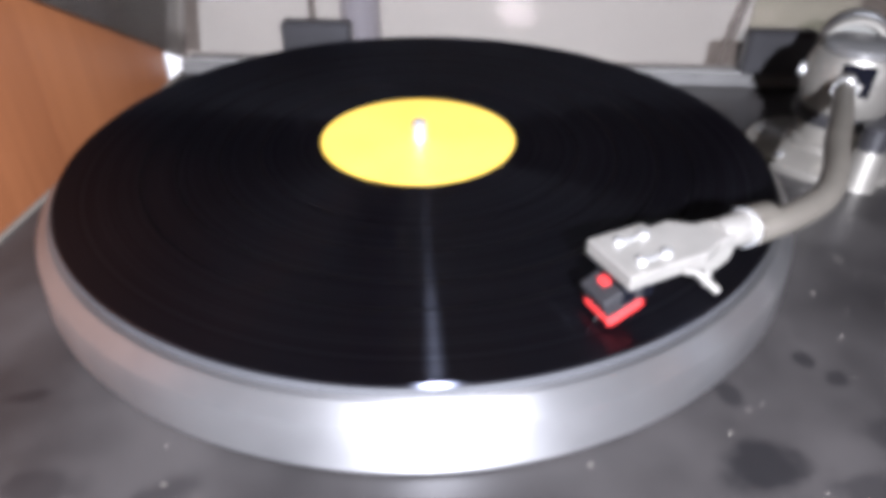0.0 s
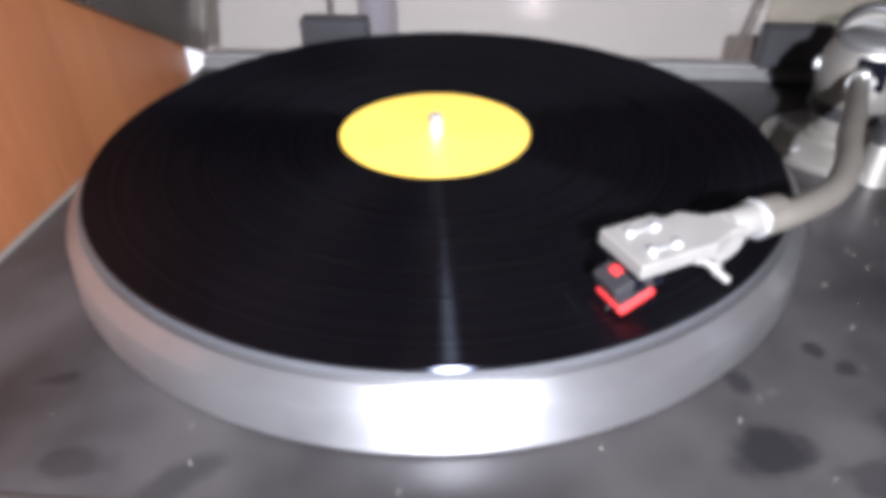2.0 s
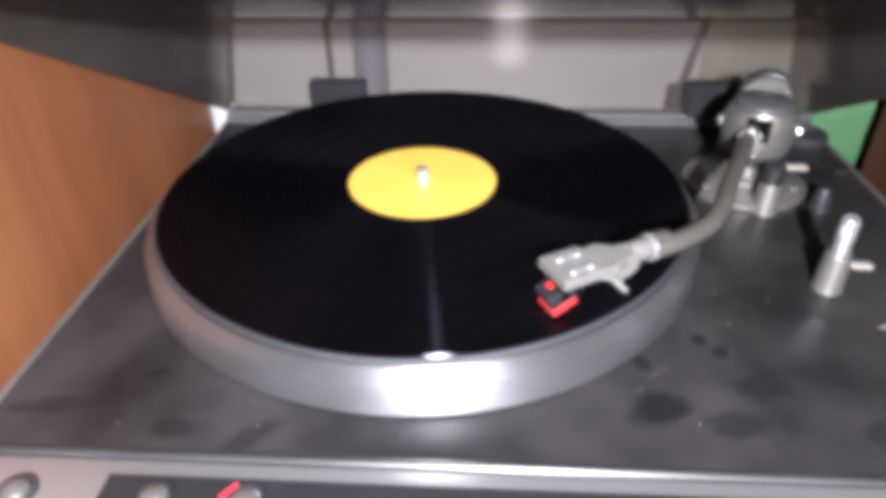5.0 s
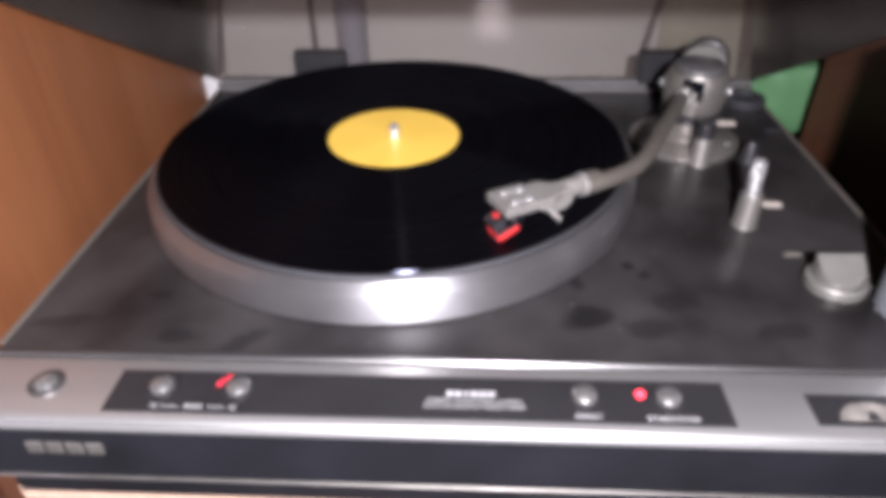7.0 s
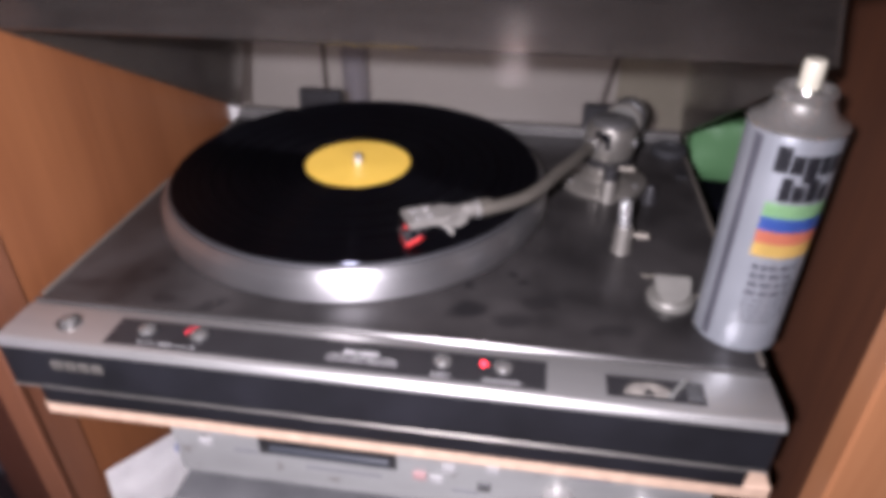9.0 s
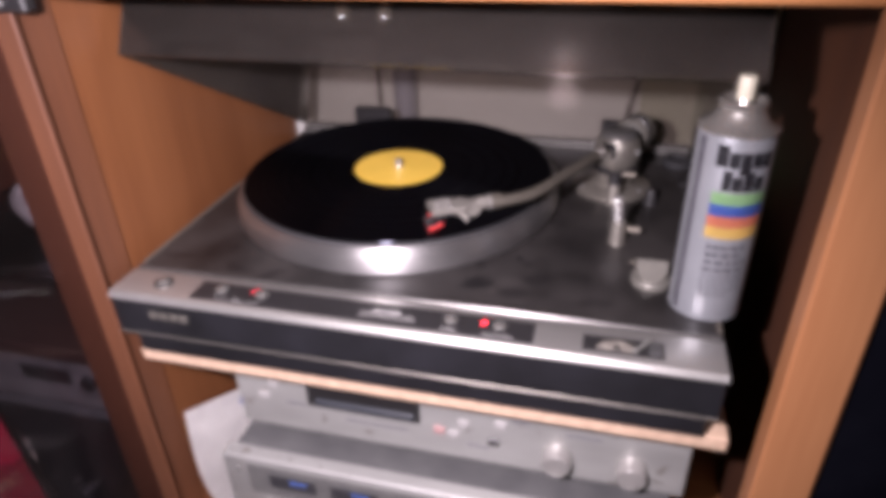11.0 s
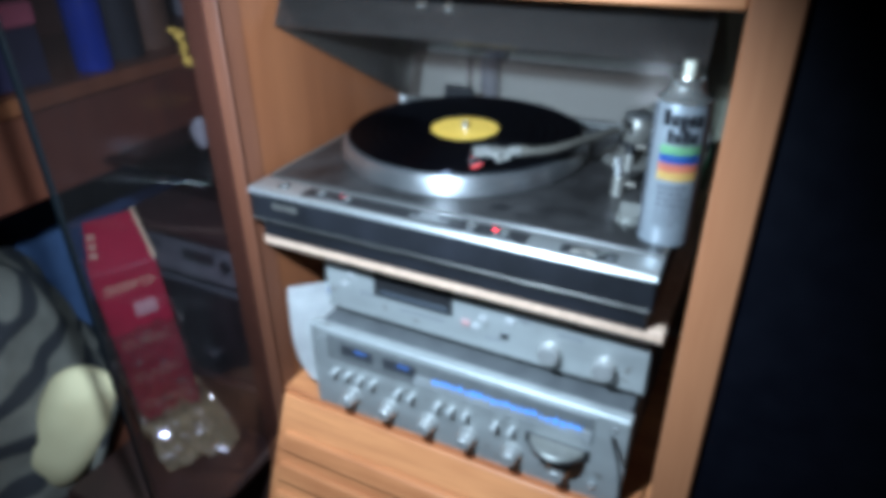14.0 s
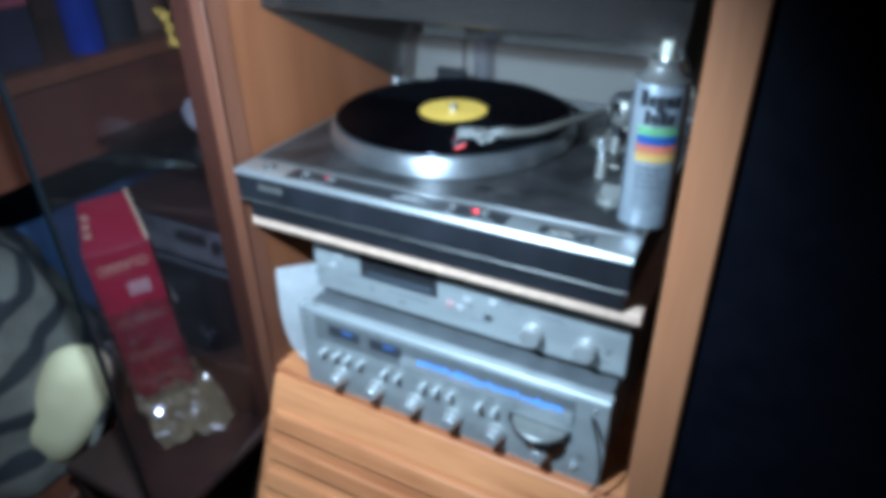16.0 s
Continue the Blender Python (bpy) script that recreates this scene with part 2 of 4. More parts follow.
BLUE_CAN = mat("deep_blue_paint", (0.015, 0.04, 0.36), 0.35, scale=20)
PINK = mat("pink_plastic", (0.55, 0.13, 0.17), 0.45, scale=20)
GREEN_BAG = mat("pale_green_plastic", (0.10, 0.23, 0.10), 0.5, dark=(0.05, 0.14, 0.06), scale=9, bump=0.3, bump_scale=60)
PIPE = mat("blue_grey_paint", (0.17, 0.185, 0.25), 0.55, scale=20)
DARK = mat("matt_near_black", (0.0026, 0.0027, 0.0046), 0.9, spec=0.03, bump=0.3, bump_scale=300)
CAP = mat("smoky_metal_cap", (0.36, 0.35, 0.33), 0.27, 0.8, scale=120)
RACK = wood("almost_black_wood", (0.040, 0.017, 0.012), (0.022, 0.010, 0.008), along=2, rough=0.6)


# ---- mesh helpers ----
def box(bm, size, at=(0, 0, 0), m=None, bevel=0.0, seg=1):
    made = bmesh.ops.create_cube(bm, size=1.0, matrix=(m or Matrix()) @ Matrix.Translation(at) @ Matrix.Diagonal((*size, 1)))
    if bevel:
        edges = list({e for v in made["verts"] for e in v.link_edges})
        bmesh.ops.bevel(bm, geom=edges, offset=bevel, segments=seg, affect="EDGES", profile=0.5)
    return bm


def one(size, at=(0, 0, 0), m=None, bevel=0.0, seg=1):
    return box(bmesh.new(), size, at, m, bevel, seg)


def lathe(profile, at=(0, 0, 0), seg=64, m=None, bm=None):
    """Turns a list of (radius, height) round the z axis."""
    bm = bm or bmesh.new()
    m = (m or Matrix()) @ Matrix.Translation(at)
    rings = []
    for r, z in profile:
        if r < 1e-6:
            rings.append([bm.verts.new(m @ Vector((0, 0, z)))])
        else:
            rings.append([bm.verts.new(m @ Vector((r * math.cos(2 * math.pi * k / seg), r * math.sin(2 * math.pi * k / seg), z))) for k in range(seg)])
    for a, b in zip(rings, rings[1:]):
        for k in range(seg):
            q = (k + 1) % seg
            if len(a) == 1 and len(b) > 1:
                bm.faces.new((a[0], b[q], b[k]))
            elif len(b) == 1 and len(a) > 1:
                bm.faces.new((a[k], a[q], b[0]))
            elif len(a) > 1:
                bm.faces.new((a[k], a[q], b[q], b[k]))
    bmesh.ops.recalc_face_normals(bm, faces=bm.faces)
    return bm


def tube(points, radius, seg=16, bm=None, closed_ends=True):
    """A round tube through points; radius is one number or one a point."""
    bm = bm or bmesh.new()
    pts = [Vector(p) for p in points]
    rad = radius if isinstance(radius, (list, tuple)) else [radius] * len(pts)
    rings, side = [], None
    for i, p in enumerate(pts):
        way = (pts[min(i + 1, len(pts) - 1)] - pts[max(i - 1, 0)]).normalized()
        side = (way.orthogonal() if side is None else side - way * side.dot(way)).normalized()
        other = way.cross(side)
        rings.append([bm.verts.new(p + rad[i] * (math.cos(2 * math.pi * k / seg) * side + math.sin(2 * math.pi * k / seg) * other)) for k in range(seg)])
    for a, b in zip(rings, rings[1:]):
        for k in range(seg):
            bm.faces.new((a[k], a[(k + 1) % seg], b[(k + 1) % seg], b[k]))
    if closed_ends:
        bm.faces.new(rings[0][::-1])
        bm.faces.new(rings[-1])
    bmesh.ops.recalc_face_normals(bm, faces=bm.faces)
    return bm


def bend(points, n=8):
    """A smooth line (Catmull-Rom) through points."""
    p = [Vector(q) for q in points]
    p = [2 * p[0] - p[1], *p, 2 * p[-1] - p[-2]]
    out = []
    for i in range(1, len(p) - 2):
        for k in range(n):
            t = k / n
            out.append(0.5 * (2 * p[i] + (p[i + 1] - p[i - 1]) * t + (2 * p[i - 1] - 5 * p[i] + 4 * p[i + 1] - p[i + 2]) * t * t
                              + (3 * p[i] - p[i - 1] - 3 * p[i + 1] + p[i + 2]) * t ** 3))
    return out + [p[-2]]


def slab(outline, low, high, m=None, bevel=0.0, bm=None):
    """A prism from a list of (x, y), between two heights."""
    bm = bm or bmesh.new()
    m = m or Matrix()
    a = [bm.verts.new(m @ Vector((x, y, low))) for x, y in outline]
    b = [bm.verts.new(m @ Vector((x, y, high))) for x, y in outline]
    n = len(outline)
    fs = [bm.faces.new(a[::-1]), bm.faces.new(b)] + [bm.faces.new((a[k], a[(k + 1) % n], b[(k + 1) % n], b[k])) for k in range(n)]
    bmesh.ops.recalc_face_normals(bm, faces=fs)
    if bevel:
        bmesh.ops.bevel(bm, geom=list({e for f in fs for e in f.edges}), offset=bevel, segments=2, affect="EDGES", profile=0.5)
    return bm


def part(name, bm, material, parent=None, label="", smooth=False):
    me = bpy.data.meshes.new(name)
    bm.to_mesh(me)
    bm.free()
    me.materials.append(material)
    if smooth:
        me.polygons.foreach_set("use_smooth", [True] * len(me.polygons))
        me.set_sharp_from_angle(angle=radians(38))
    ob = new(name, me)
    if parent:
        ob.parent = parent
        ob.matrix_parent_inverse = parent.matrix_world.inverted()
    if label:
        ob["label"] = label
    return ob


def thing(name, at, label, category, group="", kind=""):
    ob = new(name)
    ob.empty_display_size = 0.02
    ob.location = at
    bpy.context.view_layer.update()
    return tagged(ob, label, category, group, kind)


def lettering(name, text, size, m, material, parent, label="", stretch=1.0):
    """Printed words as a thin mesh, from the built-in font."""
    curve = bpy.data.curves.new(name, "FONT")
    curve.body, curve.size, curve.align_x, curve.align_y, curve.extrude = text, size, "CENTER", "CENTER", 0.00012
    tmp = new(name, curve)
    bpy.context.view_layer.update()
    me = bpy.data.meshes.new_from_object(tmp.evaluated_get(bpy.context.evaluated_depsgraph_get()))
    bpy.data.objects.remove(tmp)
    me.transform(m @ Matrix.Diagonal((stretch, 1, 1, 1)))
    me.materials.clear()
    me.materials.append(material)
    ob = new(name, me)
    ob.parent = parent
    ob.matrix_parent_inverse = parent.matrix_world.inverted()
    if label:
        ob["label"] = label
    return ob


# ---- the room ----
FLOOR_Z = -1.0
part("floor", one((6, 6, 0.1), (0, -1.5, FLOOR_Z - 0.05)), WOOD_DARK)
tagged(bpy.data.objects["floor"], "dark reddish wooden floor", "floor", kind="structure")
part("wall_north", one((6, 0.1, 2.6), (0, 0.31, FLOOR_Z + 1.3)), WALL)
tagged(bpy.data.objects["wall_north"], "pale grey painted wall behind the cabinet", "wall", kind="structure")
# unseen room shell; near-black side walls carry the dark of the unlit room
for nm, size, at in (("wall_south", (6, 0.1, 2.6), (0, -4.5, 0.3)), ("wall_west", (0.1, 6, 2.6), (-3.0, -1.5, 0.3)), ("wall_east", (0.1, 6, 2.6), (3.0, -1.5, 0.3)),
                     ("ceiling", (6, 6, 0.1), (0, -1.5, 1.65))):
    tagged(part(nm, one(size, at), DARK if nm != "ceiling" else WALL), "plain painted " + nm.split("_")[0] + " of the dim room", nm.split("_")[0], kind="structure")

# ---- the wooden cabinet ----
cabinet = thing("wooden_cabinet", (0.06, 0.0, FLOOR_Z), "orange-brown wooden shelf cabinet with open compartments", "cabinet")
part("side_panel", one((0.047, 0.363, 1.75), (-0.2135, -0.0215, -0.125), bevel=0.002), WOOD, cabinet)
part("inner_stile", one((0.003, 0.034, 1.75), (-0.1885, -0.1940, -0.125), bevel=0.0008), WOOD_MID, cabinet, "brown inner door strip")
part("front_edge", one((0.050, 0.006, 1.75), (-0.2120, -0.2065, -0.125), bevel=0.0006), WOOD_SHADE, cabinet, "brown front edge with shade in its colour")
part("side_panel", one((0.016, 0.380, 1.75), (0.366, -0.0100, -0.125), bevel=0.002), WOOD_SHADE, cabinet, "brown wooden side panel with shade in its colour")
part("back_strip", one((0.040, 0.006, 0.085), (-0.190, 0.1690, -0.0615), bevel=0.001), mat("dusty_white_paint", (0.50, 0.48, 0.46), 0.7), cabinet, "white painted strip behind the side panel")
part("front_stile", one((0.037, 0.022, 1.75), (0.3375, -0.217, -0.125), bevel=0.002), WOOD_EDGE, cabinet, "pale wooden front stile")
part("top_rail", one((0.508, 0.025, 0.06), (0.0645, -0.212, 0.229), bevel=0.002), WOOD_X, cabinet)
part("upper_shelf", one((0.546, 0.34, 0.018), (0.0845, -0.02, 0.34), bevel=0.001), WOOD, cabinet)
part("shelf", one((0.478, 0.36, 0.012), (0.0640, -0.027, -0.1002), bevel=0.001), CHIPBOARD, cabinet, "raw chipboard shelf edge")
part("lower_shelf", one((0.546, 0.36, 0.012), (0.0845, -0.022, -0.352), bevel=0.001), WOOD_X, cabinet)
SLOPE = Matrix.Translation((0.0645, -0.208, -0.352)) @ Matrix.Rotation(radians(-24), 4, "X")
flap = part("flap", one((0.500, 0.016, 0.42), (0, 0.008, -0.21), SLOPE, bevel=0.003, seg=2), WOOD_X, cabinet, "ribbed orange wooden front flap")
for k in range(7):
    part("rib", one((0.474, 0.014, 0.030), (0, 0.0, -0.066 - 0.045 * k), SLOPE @ Matrix.Rotation(0, 4, "X"), bevel=0.0045, seg=2), WOOD_X, flap)

# ---- the turntable ----
deck = thing("turntable", (0.06, -0.03, -0.0942), "dusty dark turntable with an aluminium front strip and open smoky cover", "turntable")
X0, X1, YF, YB, TOP = -0.175, 0.290, -0.2213, 0.163, -0.026
XC, W = (X0 + X1) / 2, X1 - X0
part("plinth", one((W, YB - YF, 0.038), (XC, (YF + YB) / 2, -0.0465), bevel=0.002, seg=2), BLACK_SOFT, deck)
part("top_plate", one((W - 0.002, YB + 0.182, 0.0035), (XC, (YB - 0.182) / 2, TOP - 0.00175), bevel=0.001), PLINTH_TOP, deck, "dusty dark grey top plate with stains")
part("base", one((W - 0.008, 0.355, 0.030), (XC, -0.033, -0.0792), bevel=0.002), BLACK_SOFT, deck)
part("trim_line", one((W - 0.001, 0.0010, 0.0012), (XC, YF - 0.0002, -0.0640), bevel=0.0003), SILVER, deck, "thin pale trim line")
ALONG_X = Matrix(((0, 0, 1, 0), (1, 0, 0, 0), (0, 1, 0, 0), (0, 0, 0, 1)))
part("control_strip", slab([(-0.1836, -0.0313), (-0.1836, -0.0276), (-0.1841, -0.0267), (-0.1855, -0.0262), (-0.2160, -0.0262), (-0.2190, -0.0268), (-0.2210, -0.0284), (-0.2220, -0.0313)], X0, X1, ALONG_X), ALU, deck, "brushed aluminium control strip with a rounded front edge", smooth=True)
part("front_lip", slab([(-0.1832, -0.0290), (-0.1832, -0.0262), (-0.1822, -0.0250), (-0.1800, -0.0250), (-0.1788, -0.0258), (-0.1788, -0.0290)], X0 + 0.001, X1 - 0.001, ALONG_X), mat("dark_satin_metal", (0.11, 0.105, 0.10), 0.32, 0.7), deck, "dark satin lip along the strip", smooth=True)
# the highlight on both side edges, built as pale strips
for x in (X0 + 0.0018, X1 - 0.0018):
    part("edge_strip", one((0.0034, YB + 0.176, 0.0016), (x, (YB - 0.176) / 2, -0.0256), bevel=0.0006), mat("beige_edge_highlight", (0.085, 0.072, 0.058), 0.7), deck, "pale strip drawn as the edge highlight of the top plate")
part("control_panel", slab([(-0.106, -0.2155), (0.163, -0.2155), (0.163, -0.191), (-0.106, -0.191)], -0.0275, -0.0258, bevel=0.0003), BLACK, deck, "glossy black control panel")
part("platter", lathe([(0.0, -0.0245), (0.150, -0.0245), (0.1588, -0.0248), (0.1593, -0.0238), (0.1580, -0.0095), (0.1574, -0.0082), (0.1526, -0.0036), (0.150, -0.0042), (0.0, -0.0042)], seg=192), ALU_CAST, deck, "dusty cast aluminium platter", smooth=True)
part("platter_mat", lathe([(0.0, -0.0045), (0.1495, -0.0045), (0.1500, -0.0035), (0.1490, -0.0018), (0.0, -0.0018)], seg=160), RUBBER, deck, "black rubber mat", smooth=True)
part("spindle", lathe([(0.0036, -0.002), (0.0036, 0.0075), (0.003, 0.0092), (0.0015, 0.0101), (0, 0.0103)], seg=32), CHROME, deck, smooth=True)

def stained(m, spots, dark):
    """Soft dried stains with ragged edges, each at (x, y) with two radii and a turn, over the plate's own colour."""
    n, l = m.node_tree.nodes, m.node_tree.links
    coord, ragged = n.new("ShaderNodeTexCoord"), n.new("ShaderNodeTexNoise")
    ragged.inputs["Scale"].default_value, ragged.inputs["Detail"].default_value = 95, 4
    l.new(coord.outputs["Object"], ragged.inputs["Vector"])
    total = None
    for x, y, rx, ry, turn, depth in spots:
        place, dist = n.new("ShaderNodeMapping"), n.new("ShaderNodeVectorMath")
        place.vector_type = "TEXTURE"
        place.inputs["Location"].default_value, place.inputs["Rotation"].default_value, place.inputs["Scale"].default_value = (x, y, -0.026), (0, 0, turn), (rx, ry, 1)
        dist.operation = "LENGTH"
        l.new(coord.outputs["Object"], place.inputs["Vector"])
        l.new(place.outputs[0], dist.inputs[0])
        rough = n.new("ShaderNodeMath")
        rough.operation, rough.inputs[1].default_value = "MULTIPLY_ADD", 1.5
        l.new(ragged.outputs["Fac"], rough.inputs[0])
        l.new(dist.outputs["Value"], rough.inputs[2])
        fade = n.new("ShaderNodeMapRange")
        fade.interpolation_type = "SMOOTHSTEP"
        fade.inputs["From Min"].default_value, fade.inputs["From Max"].default_value = 1.35, 2.05
        fade.inputs["To Min"].default_value, fade.inputs["To Max"].default_value = depth, 0.0
        l.new(rough.outputs[0], fade.inputs["Value"])
        if total is None:
            total = fade.outputs[0]
        else:
            most = n.new("ShaderNodeMath")
            most.operation = "MAXIMUM"
            l.new(total, most.inputs[0])
            l.new(fade.outputs[0], most.inputs[1])
            total = most.outputs[0]
    mix, base = n.new("ShaderNodeMix"), n["Principled BSDF"].inputs["Base Color"]
    mix.data_type = "RGBA"
    mix.inputs[7].default_value = rgb(dark)
    l.new(total, mix.inputs[0])
    l.new(base.links[0].from_socket, mix.inputs[6])
    l.new(mix.outputs[2], base)


stained(PLINTH_TOP, ((0.1100, -0.1495, 0.0120, 0.0090, 0.5, 0.9), (0.1390, -0.1560, 0.0130, 0.0080, 0.2, 0.6), (0.1377, -0.1048, 0.0040, 0.0042, 0, 0.8),
                     (0.1454, -0.1128, 0.0042, 0.0036, 0.6, 0.7), (0.1084, -0.1224, 0.0038, 0.0046, 0.2, 0.7), (0.1570, -0.1344, 0.0130, 0.0080, 0.3, 0.5),
                     (-0.0570, -0.1700, 0.0150, 0.0055, 0.7, 0.55), (-0.1113, -0.1369, 0.0070, 0.0028, 0.3, 0.8), (-0.0900, -0.1680, 0.0110, 0.0050, 0.1, 0.5),
                     (0.2050, -0.1560, 0.0140, 0.0060, 0.2, 0.5), (-0.1500, -0.1580, 0.0170, 0.0045, 0.2, 0.5)), (0.007, 0.0065, 0.007))
# dust and crumbs
rng = random.Random(12)
bm = bmesh.new()
for _ in range(190):
    x, y = rng.uniform(X0 + 0.004, X1 - 0.004), rng.uniform(-0.180, 0.135)
    if x * x + y * y < 0.163 ** 2:
        continue
    s = rng.uniform(0.0001, 0.00032) * (2.2 if rng.random() < 0.05 else 1)
    bmesh.ops.create_icosphere(bm, subdivisions=1, radius=s, matrix=Matrix.Translation((x, y, -0.0258)) @ Matrix.Diagonal((1, 1.3, 0.6, 1)))
tagged(part("dust_crumbs", bm, mat("pale_dust", (0.42, 0.38, 0.32), 0.9)), "pale dust and crumbs on the turntable top", "dust", kind="stuff")

# ---- the record ----
record = thing("vinyl_record", (0, 0, -0.0018), "glossy black vinyl record with a yellow label", "record")
grooves = [(0.0, -0.0016), (0.147, -0.0016), (0.1495, -0.001), (0.1503, 0.0), (0.1495, 0.0006), (0.146, 0.0003)]
grooves += [(r, 0.0) for r in (0.122, 0.1215)] + [(0.1, 0.0), (0.058, 0.0), (0.052, 0.0003), (0.0, 0.0003)]
part("disc", lathe(grooves, seg=160), VINYL, record, smooth=True)
for r in (0.0700, 0.0870, 0.1040, 0.1180, 0.1330, 0.1432, 0.1452):
    part("track_gap", lathe([(r, 0.00002), (r, 0.00008), (r + 0.0009, 0.00008), (r + 0.0009, 0.00002)], seg=160), VINYL_GAP, record, smooth=True)
part("label", lathe([(0.0, 0.0003), (0.0437, 0.0003), (0.0437, 0.0007), (0.0, 0.0007)], (-0.0008, 0.0022, 0), seg=96), YELLOW, record, "plain yellow paper centre label", smooth=True)

rng = random.Random(31)
bm = bmesh.new()
for _ in range(34):
    a, r = rng.uniform(0, 6.283), 0.05 + 0.095 * math.sqrt(rng.random())
    bmesh.ops.create_icosphere(bm, subdivisions=1, radius=rng.uniform(0.00012, 0.00030), matrix=Matrix.Translation((r * math.cos(a), r * math.sin(a), -0.0017)) @ Matrix.Diagonal((1.4, 1, 0.6, 1)))
tagged(part("record_dust", bm, mat("grey_lint", (0.30, 0.28, 0.26), 0.9)), "fine grey lint on the record", "dust", kind="stuff")

# ---- the dust cover: hinged at the back, open 28.4 degrees ----
COVER = Matrix.Translation((XC, 0.157, -0.02)) @ Matrix.Rotation(radians(-28.4), 4, "X")
cover = thing("dust_cover", (XC, 0.157, -0.02), "", "")
for key in ("label", "category"):
    if key in cover:
        del cover[key]
cover.parent = deck
cover.matrix_parent_inverse = deck.matrix_world.inverted()
cover["label"] = "open smoky plastic dust cover"
CL, CH = 0.334, 0.075
part("cover_top", one((W, CL, 0.003), (0, -CL / 2, CH), COVER), SMOKE, cover)
part("cover_back", one((W, 0.003, CH), (0, 0, CH / 2), COVER), SMOKE, cover)
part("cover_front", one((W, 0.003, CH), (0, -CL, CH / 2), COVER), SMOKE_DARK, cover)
part("cover_side", one((0.003, CL, CH), (-W / 2, -CL / 2, CH / 2), COVER), SMOKE, cover)
part("cover_side", one((0.003, CL, CH), (W / 2, -CL / 2, CH / 2), COVER), SMOKE, cover)
for x in (0.0100 - XC, 0.0410 - XC):
    part("cover_bumper", lathe([(0, -0.008), (0.0050, -0.008), (0.0058, -0.006), (0.0058, 0.006), (0.0050, 0.008), (0, 0.008)], (x, -CL - 0.006, 0.037), 20, COVER), CLEAR, cover, "small clear plastic bumper", smooth=True)
part("rear_ledge", one((W - 0.006, 0.020, 0.0085), (XC, 0.1530, -0.0217), bevel=0.0012), mat("dusty_grey_ledge", (0.10, 0.095, 0.09), 0.5, 0.3, scale=50), deck, "dull grey raised rear ledge")
part("ledge_line", one((W - 0.008, 0.0050, 0.0012), (XC, 0.1475, -0.0170), bevel=0.0004), ALU, deck, "thin bright line on the ledge")
for x0, x1 in ((-0.102, -0.057), (0.190, 0.233)):
    part("hinge", one((x1 - x0, 0.012, 0.027), ((x0 + x1) / 2, 0.1490, -0.0040), bevel=0.002), BLACK, deck)

# ---- the tonearm ----
def disc(name, at, profile, material, parent, label="", seg=40, m=None):
    return part(name, lathe(profile, at, seg, m), material, parent, label, smooth=True)


AX, AY = 0.2090, 0.0545
arm = thing("tonearm", (AX, AY, -0.026), "", "")
for key in ("label", "category"):
    if key in arm:
        del arm[key]
arm.parent, arm.matrix_parent_inverse = deck, deck.matrix_world.inverted()
arm["label"] = "S-shaped grey metal tonearm"
disc("arm_base", (0.2065, 0.0515, 0), [(0, -0.026), (0.0375, -0.026), (0.0382, -0.0245), (0.0382, -0.0218), (0.0365, -0.0205), (0.0215, -0.0200), (0.0195, -0.0185), (0.0190, -0.0150), (0.0165, -0.0142), (0.0165, -0.0060), (0, -0.0060)], mat("dull_polished_base", (0.25, 0.23, 0.20), 0.32, 0.65, scale=40), arm, "silver metal arm base", 72)
for ang in (150, 205, 265, 330):
    disc("screw", (0.2065 + 0.031 * math.cos(radians(ang)), 0.0515 + 0.031 * math.sin(radians(ang)), -0.0205), [(0.0026, 0), (0.0024, 0.0008), (0, 0.0010)], CHROME, arm, seg=16)
disc("arm_collar", (AX, AY, 0), [(0, -0.0062), (0.0208, -0.0062), (0.0214, -0.0050), (0.0214, -0.0010), (0.0200, 0.0002), (0, 0.0002)], BLACK, arm, "black collar ring", 48)
disc("arm_housing", (AX, AY, 0), [(0, 0.0001), (0.0196, 0.0001), (0.0206, 0.0020), (0.0220, 0.010), (0.0222, 0.0175), (0.0212, 0.0235), (0.0190, 0.0280), (0, 0.0284)], SILVER, arm, "satin silver pivot housing", 56)
disc("housing_cap", (AX, AY, 0), [(0, 0.0280), (0.0172, 0.0282), (0.0172, 0.0312), (0.0158, 0.0322), (0, 0.0325)], mat("dark_grey_metal", (0.16, 0.155, 0.15), 0.4, 0.6), arm, "dark grey cap", 48)
WAY = Matrix.Translation((AX, AY, 0.0185)) @ Matrix.Rotation(radians(-22.5), 4, "Z")
part("arm_window", one((0.0140, 0.0095, 0.0150), (0, -0.0172, 0.0005), WAY, bevel=0.001), DARK, arm, "dark slot in the housing")
for sx in (-1, 1):
    disc("pivot_screw", (0, 0, 0), [(0.0032, 0.0), (0.0032, 0.0022), (0.0018, 0.0028), (0, 0.0028)], CHROME, arm, seg=20, m=WAY @ Matrix.Translation((sx * 0.0215, -0.004, -0.002)) @ Matrix.Rotation(radians(90 * sx), 4, "Y"))
BACK = WAY @ Matrix.Rotation(radians(-90), 4, "X")
disc("rear_stub", (0, 0, 0), [(0.0055, 0.010), (0.0055, 0.034)], ARM, arm, seg=24, m=BACK)
weight = disc("counterweight", (0, 0, 0), [(0, 0.0340), (0.0128, 0.0340), (0.0136, 0.0300), (0.0160, 0.0300), (0.0170, 0.0315), (0.0170, 0.052), (0.0150, 0.0545), (0, 0.0545)], SILVER, arm, "round metal counterweight", 48, BACK)
disc("weight_ring", (0, 0, 0), [(0.0166, 0.036), (0.0178, 0.0365), (0.0178, 0.041), (0.0166, 0.0415)], BLACK, weight, "black dial ring", 48, BACK)
